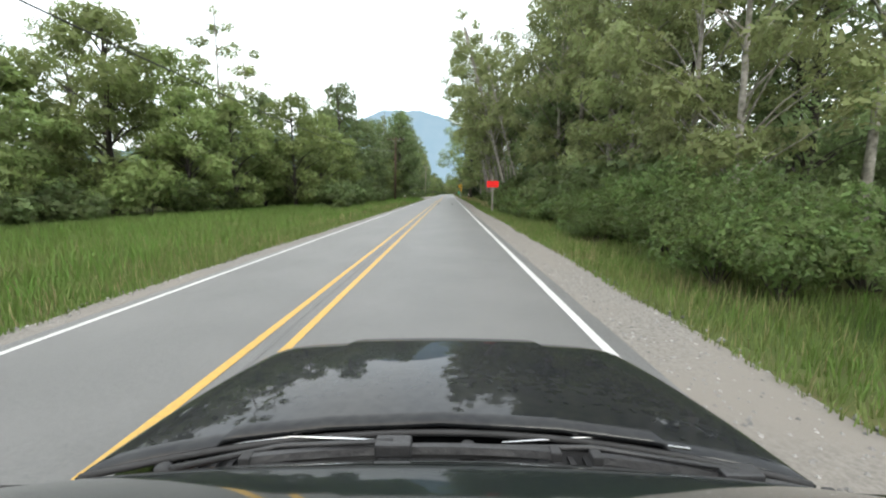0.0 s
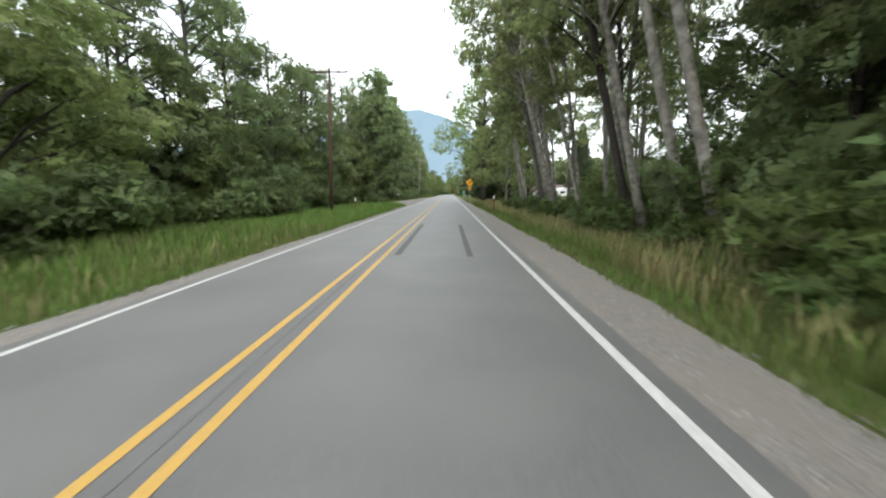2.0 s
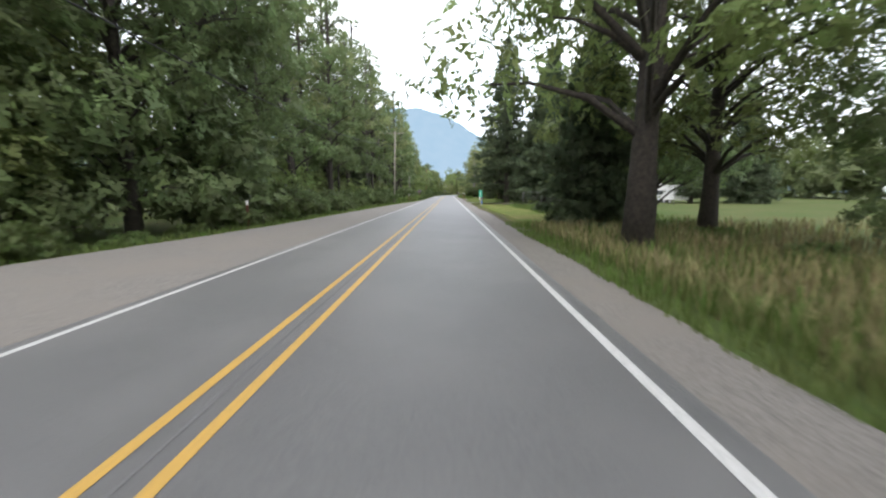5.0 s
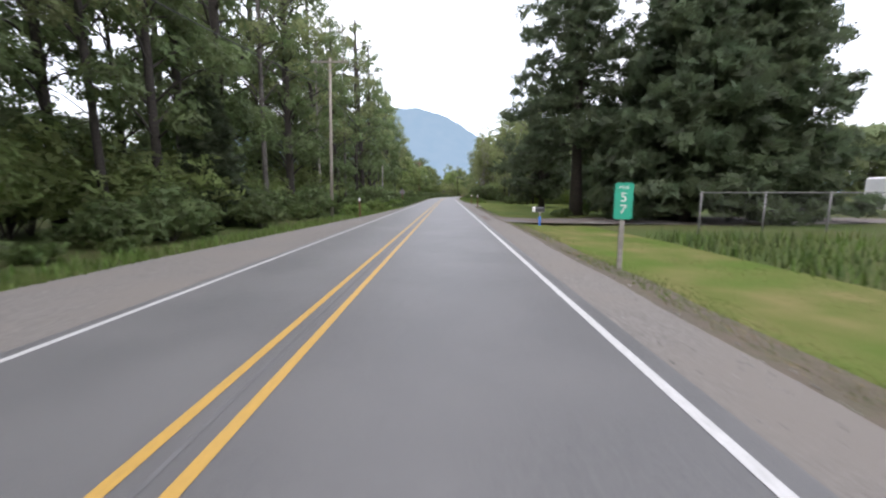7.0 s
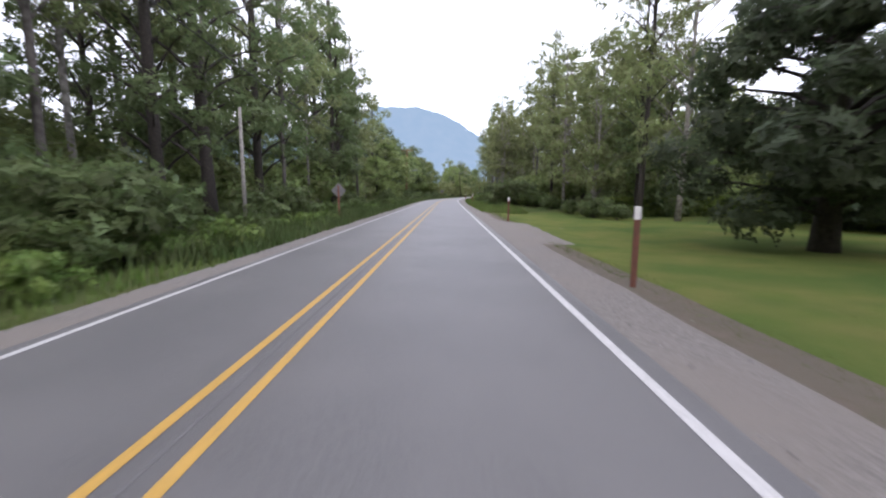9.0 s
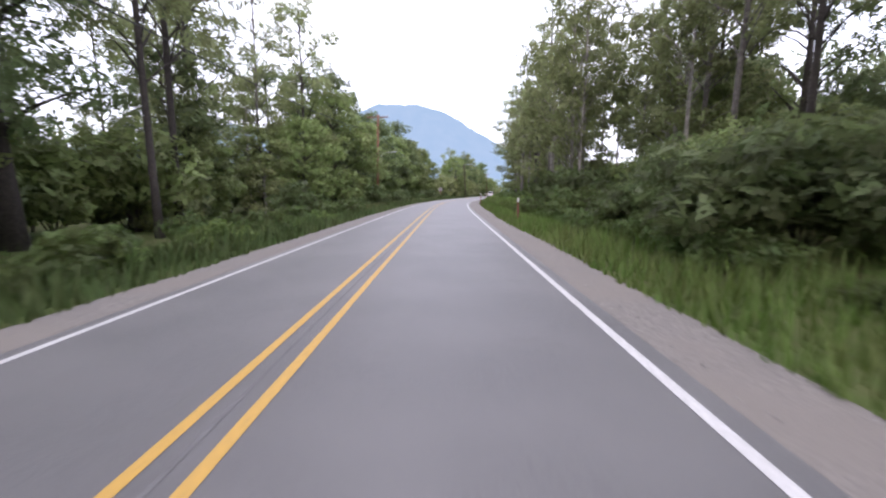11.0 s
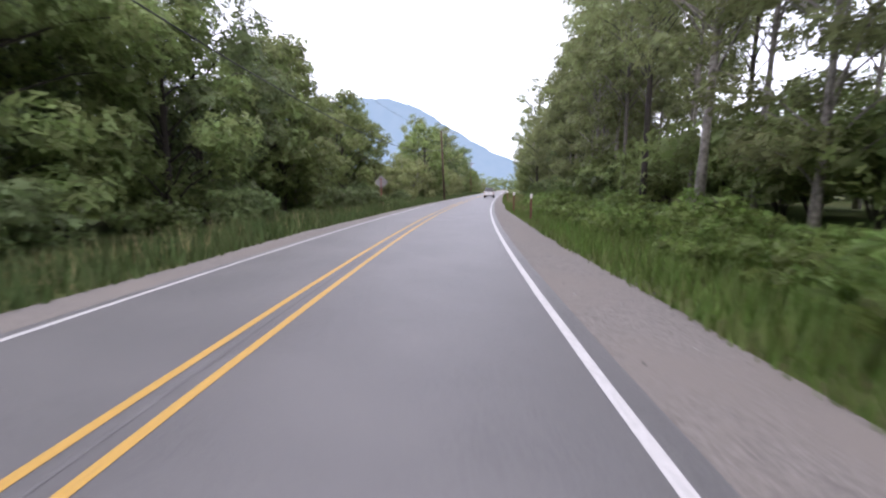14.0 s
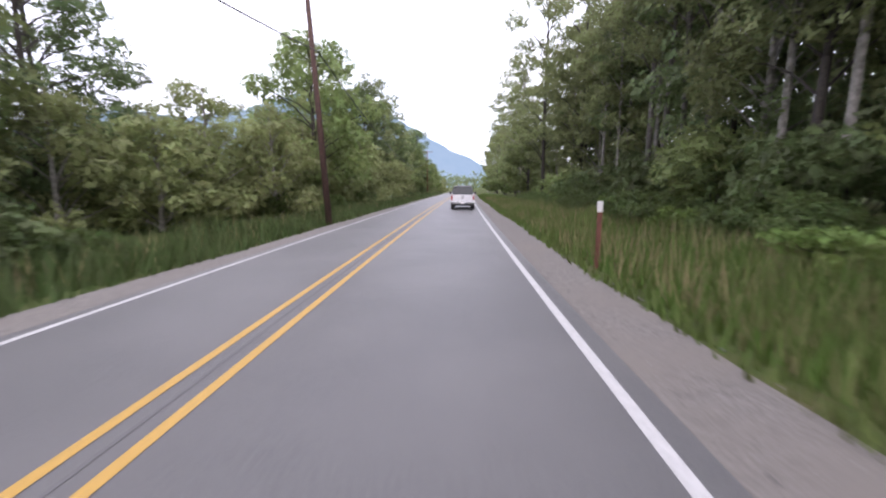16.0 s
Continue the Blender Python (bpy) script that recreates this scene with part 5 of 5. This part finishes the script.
    rows = [[(a * float(np.interp(k, (0, 0.15, 0.85, 1), (0.60, 0.62, 0.62, 0.56))), 0.10 - 1.75 * k, 1.432 + 0.035 * math.sin(math.pi * k) - 0.03 * a ** 4) for a in np.linspace(-1, 1, 13)] for k in np.linspace(0, 1, 12)]
    v, f = sheet(rows)
    roof = mesh_part("roof", v, f, BLACK_CAR, root, smooth=True)
    roof.modifiers.new("thickness", "SOLIDIFY").thickness = 0.03
    v, f = sheet([[(a * (0.57 + 0.14 * k), -1.64 - 0.62 * k, 1.42 - 0.48 * k) for a in np.linspace(-1, 1, 9)] for k in np.linspace(0, 1, 5)])
    mesh_part("rear_window", v, f, DARK_GLASS, root, "dark rear window", smooth=True)
    boxed("bumper", (-0.56, 0.56, 1.96, 2.08, 0.28, 0.46), PLASTIC, root, 0.04)
    boxed("grille", (-0.32, 0.32, 1.99, 2.04, 0.52, 0.62), PLASTIC, root, 0.015)

    # wipers: a flat blade in two halves, a saddle, a bent arm
    def wiper(x0, x1, hub, pivot):
        yb = lambda a: 0.800 - 0.105 * (a / 0.78) ** 2
        w = new("wiper")
        w.parent = root
        fall = lambda a: -0.028 * (a / 0.78) ** 2
        for a, b in ((x0, hub - 0.035), (hub + 0.035, x1)):
            n = 6
            pts = [(a + (b - a) * i / n, yb(a + (b - a) * i / n), 1.003 + fall(a + (b - a) * i / n)) for i in range(n + 1)]
            prof = ((-0.013, 0.0), (-0.007, 0.014), (0.007, 0.014), (0.013, 0.0))
            v, f = loft([[(p[0], p[1] + c, p[2] + d) for c, d in prof] for p in pts])
            mesh_part("blade", v, f, PLASTIC, w)
            boxed("rubber_edge", (a, b, yb((a + b) / 2) - 0.004, yb((a + b) / 2) + 0.004, 0.988 + fall((a + b) / 2), 1.003 + fall((a + b) / 2)), RUBBER, w)
        boxed("saddle", (hub - 0.04, hub + 0.04, yb(hub) - 0.02, yb(hub) + 0.02, 0.998 + fall(hub), 1.03 + fall(hub)), PLASTIC, w, 0.006)
        tube_part("arm", [(hub, yb(hub), 1.027 + fall(hub)), ((hub + pivot) / 2, yb((hub + pivot) / 2) + 0.02, 1.018 + fall((hub + pivot) / 2)), (pivot, yb(pivot) + 0.03, 0.99 + fall(pivot))], [0.006, 0.006, 0.008], PLASTIC, w, 6)
        tube_part("pivot_cap", [(pivot, yb(pivot) + 0.03, 0.955 + fall(pivot)), (pivot, yb(pivot) + 0.03, 1.0 + fall(pivot))], [0.02, 0.016], RUBBER, w, 10)
        for e in (x0, x1):
            boxed("end_cap", (e - 0.012, e + 0.012, yb(e) - 0.015, yb(e) + 0.015, 0.998 + fall(e), 1.02 + fall(e)), RUBBER, w, 0.004)
    wiper(-0.417, 0.247, -0.105, -0.60)
    wiper(0.333, 0.76, 0.605, 0.06)
    tube_part("washer_hose", [(-0.58, 0.825, 0.985), (-0.35, 0.85, 1.0), (-0.15, 0.84, 1.0)], 0.004, CHROME, root, 5)
    tube_part("washer_hose", [(0.14, 0.85, 0.99), (0.36, 0.855, 1.003), (0.56, 0.825, 0.995)], 0.004, CHROME, root, 5)
    return root


x, y = at(0, 1.825)
carried_car(x + 0.03, 0)


def pickup(y, lat):
    """The white pickup that goes ahead, as it stands at the end of the way."""
    x, y = at(y, lat)
    root = thing("pickup_truck", x, y, surface(y, lat) - 0.0, "white pickup truck with dark canopy glass driving ahead", "truck", turn=math.degrees(-math.atan(slope(y))))
    rings = []
    for q, w, z0, z1 in ((0.0, 0.83, 0.55, 1.08), (0.03, 0.87, 0.52, 1.10), (2.0, 0.88, 0.48, 1.10), (2.1, 0.88, 0.42, 1.12), (4.0, 0.87, 0.42, 1.10), (4.9, 0.82, 0.42, 1.02), (5.1, 0.74, 0.45, 0.9)):
        r = [(0, z1), (w * 0.9, z1), (w, z1 - 0.05), (w + 0.02, z1 - 0.25), (w, z0 + 0.05), (w - 0.08, z0), (0, z0)]
        rings.append([(a, q, b) for a, b in r] + [(-a, q, b) for a, b in r[-2:0:-1]])
    v, f = loft(rings)
    mesh_part("body", v, f, WHITE_CAR, root, smooth=False)

    def cabin(name, y0, y1, mat, z1, slant0, slant1, w0=0.82, w1=0.66):
        rr = []
        for k, w in ((0, w0), (0.5, (w0 + w1) / 2 + 0.03), (0.92, w1 + 0.02), (1, w1 - 0.06)):
            z = 1.08 + (z1 - 1.08) * k
            a0, a1 = y0 + slant0 * k, y1 - slant1 * k
            rr.append([(-w, a0, z), (w, a0, z), (w, a1, z), (-w, a1, z)])
        v, f = loft(rr)
        return mesh_part(name, v, f, mat, root)
    cabin("canopy", 0.06, 2.0, DARK_GLASS, 1.70, 0.16, 0.05)
    cab = cabin("cab", 2.05, 3.9, WHITE_CAR, 1.78, 0.10, 0.75)
    boxed("canopy_roof", (-0.66, 0.66, 0.24, 1.95, 1.69, 1.74), DARK_PAINT, root, 0.02, "dark canopy roof")
    for s in (-1, 1):
        boxed("canopy_post", (s * 0.78 - 0.04, s * 0.78 + 0.04, 0.02, 0.10, 1.08, 1.20), WHITE_CAR, root, 0.01)
        boxed("tail_lamp", (s * 0.79 - 0.06, s * 0.79 + 0.06, -0.03, 0.05, 0.72, 1.04), TAIL, root, 0.012)
        boxed("side_window", (s * 0.80 - 0.02, s * 0.80 + 0.02, 2.3, 3.4, 1.16, 1.5), DARK_GLASS, cab)
        boxed("door_mirror", (s * 1.0 - 0.08, s * 1.0 + 0.08, 3.45, 3.55, 1.1, 1.3), PLASTIC, root, 0.02)
        wheel(root, s * 0.88, 0.95, 0.36, 0.24)
        wheel(root, s * 0.88, 4.25, 0.36, 0.24)
    gate = boxed("tailgate", (-0.71, 0.71, -0.035, 0.02, 0.66, 1.07), WHITE_CAR, root, 0.015)
    boxed("handle", (-0.1, 0.1, -0.05, -0.03, 0.94, 1.0), PLASTIC, gate, 0.006)
    boxed("badge", (-0.08, 0.08, -0.042, -0.034, 0.82, 0.87), DARK_PAINT, gate)
    bumper = boxed("bumper", (-0.86, 0.86, -0.16, 0.0, 0.44, 0.62), CHROME, root, 0.03, "dull chrome bumper")
    boxed("number_plate", (-0.15, 0.15, -0.172, -0.163, 0.46, 0.60), WHITE_SHEET, bumper)
    boxed("underside", (-0.75, 0.75, 0.2, 4.9, 0.3, 0.47), PLASTIC, root)
    return root


pickup(348.6, 2.35)


def trailer(x, y, turn, long, label, name="travel_trailer", high=2.9):
    """A white box trailer with windows, a door, a stripe and a roof unit."""
    root = thing(name, x, y, -0.35, label, "trailer", turn=turn)
    rings = []
    for q in (0.0, 0.12, long - 0.35, long - 0.05, long):
        k = 0.12 if q in (0.0, long) else 0.0
        z0 = 0.62 + (0.35 if q == long else 0.0)
        rings.append([(q, -1.2 + k, z0 + k), (q, 1.2 - k, z0 + k), (q, 1.2 - k, high - 0.15 - k), (q, 1.05 - k, high - k), (q, -1.05 + k, high - k), (q, -1.2 + k, high - 0.15 - k)])
    v, f = loft(rings)
    mesh_part("body", v, f, WHITE_CAR, root, "white panelled body")
    for a, b, z0, z1 in ((long * 0.30, long * 0.46, 1.5, 2.2), (long * 0.78, long * 0.83, 1.9, 2.4)):
        w = boxed("window", (a, b, -1.225, -1.195, z0, z1), DARK_GLASS, root, 0.02)
        boxed("window_frame", (a - 0.04, b + 0.04, -1.212, -1.19, z0 - 0.04, z1 + 0.04), GALV, w, 0.01)
    door = boxed("door", (long * 0.15, long * 0.22, -1.225, -1.195, 0.7, 2.4), WHITE_CAR, root, 0.01)
    boxed("door_window", (long * 0.165, long * 0.205, -1.235, -1.22, 1.7, 2.2), DARK_GLASS, door)
    for i in range(5):
        k = i / 4
        boxed("stripe", (long * (0.55 + 0.07 * i), long * (0.62 + 0.07 * i), -1.214, -1.2, 2.25 - 0.13 * i, 2.29 - 0.12 * i), DARK_PAINT, root)
    boxed("roof_unit", (long * 0.33, long * 0.48, -0.4, 0.4, high - 0.02, high + 0.25), WHITE_SHEET, root, 0.05)
    for s in (-1, 1):
        for q in (0.5, 0.62):
            w = new("wheel")
            w.parent = root
            for nm, r, mt in (("tyre", 0.34, RUBBER), ("rim", 0.2, RIM)):
                rings = [[(long * q + r * math.cos(2 * math.pi * k / 20), s * (1.02 + d + (0.01 if nm == "rim" else 0)), 0.34 + r * math.sin(2 * math.pi * k / 20)) for k in range(20)] for d in (-0.2, 0.14)]
                v, f = loft(rings)
                mesh_part(nm, v, f, mt, w)
    boxed("hitch", (long, long + 1.0, -0.06, 0.06, 0.5, 0.6), PLASTIC, root)
    return root


trailer(35.6, 172, -6, 8.2, high=3.2, label="white travel trailer with dark windows parked behind the fence")
trailer(76, 168, 20, 7.0, "white box trailer parked at the field's far edge")
trailer(92, 182, 5, 6.0, "white box trailer parked at the field's far edge")


def parked_car(x, y, turn, mat, label):
    root = thing("parked_car", x, y, -0.35, label, "car", turn=turn)
    rings = []
    for q, w, z0, z1 in ((-2.2, 0.7, 0.4, 0.8), (-2.1, 0.82, 0.3, 0.95), (-0.9, 0.86, 0.28, 0.98), (0.8, 0.86, 0.28, 0.95), (1.9, 0.8, 0.3, 0.8), (2.15, 0.66, 0.36, 0.6)):
        r = [(0, z1), (w * 0.85, z1), (w, z1 - 0.1), (w, z0 + 0.1), (w * 0.9, z0), (0, z0)]
        rings.append([(a, q, b) for a, b in r] + [(-a, q, b) for a, b in r[-2:0:-1]])
    v, f = loft(rings)
    mesh_part("body", v, f, mat, root, smooth=True)
    v, f = loft([[(-w, a0, z), (w, a0, z), (w, a1, z), (-w, a1, z)] for w, a0, a1, z in ((0.78, -1.9, 1.0, 0.94), (0.7, -1.6, 0.5, 1.25), (0.6, -1.3, 0.2, 1.42))])
    mesh_part("glasshouse", v, f, DARK_GLASS, root)
    boxed("roof", (-0.6, 0.6, -1.3, 0.2, 1.415, 1.45), mat, root, 0.015)
    for s in (-1, 1):
        for q in (-1.35, 1.3):
            wheel(root, s * 0.88, q)


parked_car(31.5, 176, 100, DARK_PAINT, "dark parked car beside the white trailer")
parked_car(70, 160, 60, WHITE_CAR, "white parked car out in the field")

# ---------------------------------------------------------------- house, hedge, fence
STUCCO = material("pinkish_stucco_wall", (0.42, 0.30, 0.25), 0.9, colour2=(0.36, 0.25, 0.21), scale=6, bump=0.4, bump_scale=40)
SHINGLE = material("brown_roof_shingle", (0.10, 0.075, 0.062), 0.9, colour2=(0.065, 0.05, 0.042), scale=5, bump=0.6, bump_scale=12, per_object=0.2)
TRIM_WHITE = material("white_trim_paint", (0.7, 0.7, 0.68), 0.6, scale=8)
HEDGE_TOP = leaf("hedge_leaf", (0.140, 0.200, 0.042), (0.175, 0.230, 0.055), 0.35, cell=0.07)


def house(x, y, turn, wide, deep, wall_h, rise, label):
    root = thing("house", x, y, -0.35, label, "house", turn=turn)
    w, d = wide / 2, deep / 2
    v = [(-w, -d, 0), (w, -d, 0), (w, d, 0), (-w, d, 0), (-w, -d, wall_h), (w, -d, wall_h), (w, d, wall_h), (-w, d, wall_h), (-w, 0, wall_h + rise), (w, 0, wall_h + rise)]
    f = [(0, 1, 5, 4), (1, 2, 6, 9, 5), (2, 3, 7, 6), (3, 0, 4, 8, 7)]
    mesh_part("wall", v, f, STUCCO, root, "pinkish stucco walls")
    o = 0.5
    drop = rise * o / d
    for s in (-1, 1):
        v = []
        for zz in (0.0, 0.14):
            v += [(-w - o, s * (d + o), wall_h - drop + zz), (w + o, s * (d + o), wall_h - drop + zz), (w + o, 0, wall_h + rise + zz), (-w - o, 0, wall_h + rise + zz)]
        f = [(0, 1, 2, 3), (7, 6, 5, 4), (0, 4, 5, 1), (1, 5, 6, 2), (2, 6, 7, 3), (3, 7, 4, 0)]
        slab = mesh_part("roof", v, f, SHINGLE, root, "brown shingled roof slope")
        n = int(math.hypot(d + o, rise + drop) / 0.32)
        for i in range(n):
            k = i / n
            yy, zz = s * (d + o) * (1 - k), wall_h - drop + (rise + drop) * k + 0.14
            course = [(-w - o, yy, zz + 0.03), (w + o, yy, zz + 0.03), (w + o, yy * 0.985 - s * 0.30, zz + 0.2), (-w - o, yy * 0.985 - s * 0.30, zz + 0.2)]
            mesh_part("shingle_course", course + [(a, b, c - 0.04) for a, b, c in course], [(0, 1, 2, 3), (0, 4, 5, 1), (1, 5, 6, 2), (3, 7, 4, 0), (7, 6, 5, 4)], SHINGLE, slab)
    for side, lo, hi in ((-1, -w * 0.6, -w * 0.25), (-1, w * 0.15, w * 0.55)):
        win = boxed("window", (lo, hi, -d - 0.03, -d + 0.02, 1.0, 2.1), DARK_GLASS, root)
        boxed("frame", (lo - 0.08, hi + 0.08, -d - 0.02, -d + 0.01, 0.92, 2.18), TRIM_WHITE, win, 0.01)
    win = boxed("window", (-w - 0.03, -w + 0.02, -0.6, 0.6, 1.1, 2.2), DARK_GLASS, root)
    boxed("frame", (-w - 0.02, -w + 0.01, -0.7, 0.7, 1.0, 2.3), TRIM_WHITE, win, 0.01)
    ch = boxed("chimney", (w * 0.3 - 0.35, w * 0.3 + 0.35, -0.35, 0.35, wall_h + rise * 0.5, wall_h + rise + 0.9), STUCCO, root, 0.02)
    boxed("cap", (w * 0.3 - 0.42, w * 0.3 + 0.42, -0.42, 0.42, wall_h + rise + 0.9, wall_h + rise + 1.0), SHINGLE, ch, 0.02)


house(33, 195, 55, 13, 8.5, 3.2, 2.9, "single-storey stucco house with a brown shingled roof behind the hedge")
house(52, 210, 0, 10, 7, 2.8, 2.0, "small outbuilding with a brown roof beyond the field")


def hedge(points, height, deep, count, label):
    rs = np.random.RandomState(8)
    pts = np.array(points, float)
    root = thing("clipped_hedge", pts[0][0], pts[0][1], -0.35, label, "hedge")
    cs = []
    for _ in range(count):
        i = rs.randint(0, len(pts) - 1)
        p = pts[i] + (pts[i + 1] - pts[i]) * rs.uniform()
        face = rs.randint(0, 4)
        dx, z = rs.uniform(-deep / 2, deep / 2), rs.uniform(0.1, height)
        if face in (0, 1):
            dx = (-1, 1)[face] * deep / 2
        elif face == 2:
            z = height
        cs.append((p[0] - pts[0][0] + dx, p[1] - pts[0][1] + rs.normal(0, 0.1), z + 0.06 * math.sin(p[1] * 2)))
    v, f = leaves(rs, cs, 0.07, 0.15, count)
    mesh_part("foliage", v, f, HEDGE_TOP, root)
    # Dark sheet added inside, standing for the hedge's shaded depth behind the leaves.
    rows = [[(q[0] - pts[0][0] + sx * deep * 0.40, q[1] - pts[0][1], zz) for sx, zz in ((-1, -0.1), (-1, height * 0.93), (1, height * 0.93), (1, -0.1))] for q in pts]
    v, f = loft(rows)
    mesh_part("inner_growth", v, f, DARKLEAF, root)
    for i in range(len(pts) - 1):
        for k in np.linspace(0, 1, 14):
            p = pts[i] + (pts[i + 1] - pts[i]) * k - pts[0]
            tube_part("stem", [(p[0], p[1], -0.2), (p[0] + 0.05, p[1], height * 0.85)], [0.04, 0.015], BARK, root, 5)


hedge([(21.0, 176), (22.0, 190), (25.0, 206)], 3.2, 1.5, 8000, "tall clipped green hedge bordering the lawn")
hedge([(15.5, 213), (30, 214)], 1.5, 1.6, 3500, "low dark clipped hedge across the end of the lawn")


def chain_fence(y0, y1, lat, label):
    root = thing("chain_link_fence", *at(y0, lat), terrain(y0, lat), label, "fence", turn=-92)
    h, n = 1.95, 9
    for i in range(n):
        yy = (y1 - y0) * i / (n - 1)
        tube_part("post", [(0, yy, -0.2), (0, yy, h + 0.05)], 0.035, DULL_STEEL, root, 8)
    tube_part("top_rail", [(0, 0, h), (0, y1 - y0, h)], 0.025, DULL_STEEL, root, 8)
    verts, faces = [], []
    step, r = 0.09, 0.0015
    for s in (-1, 1):
        a = -h
        while a < y1 - y0:
            p0, p1 = (max(a, 0.0), max(0.0, -a)), (min(a + h, y1 - y0), min(h, y1 - y0 - a))
            z0, z1 = (p0[1], p1[1]) if s > 0 else (h - p0[1], h - p1[1])
            o = len(verts)
            verts += [(-r, p0[0], z0), (r, p0[0], z0), (r, p1[0], z1), (-r, p1[0], z1), (0, p0[0] + r, z0), (0, p0[0] - r, z0), (0, p1[0] - r, z1), (0, p1[0] + r, z1)]
            faces += [(o, o + 1, o + 2, o + 3), (o + 4, o + 5, o + 6, o + 7)]
            a += step
    mesh_part("wire_mesh", verts, faces, DULL_STEEL, root, "fine diamond wire mesh")


chain_fence(157, 178, 12.4, "grey chain-link fence with steel posts and top rail")
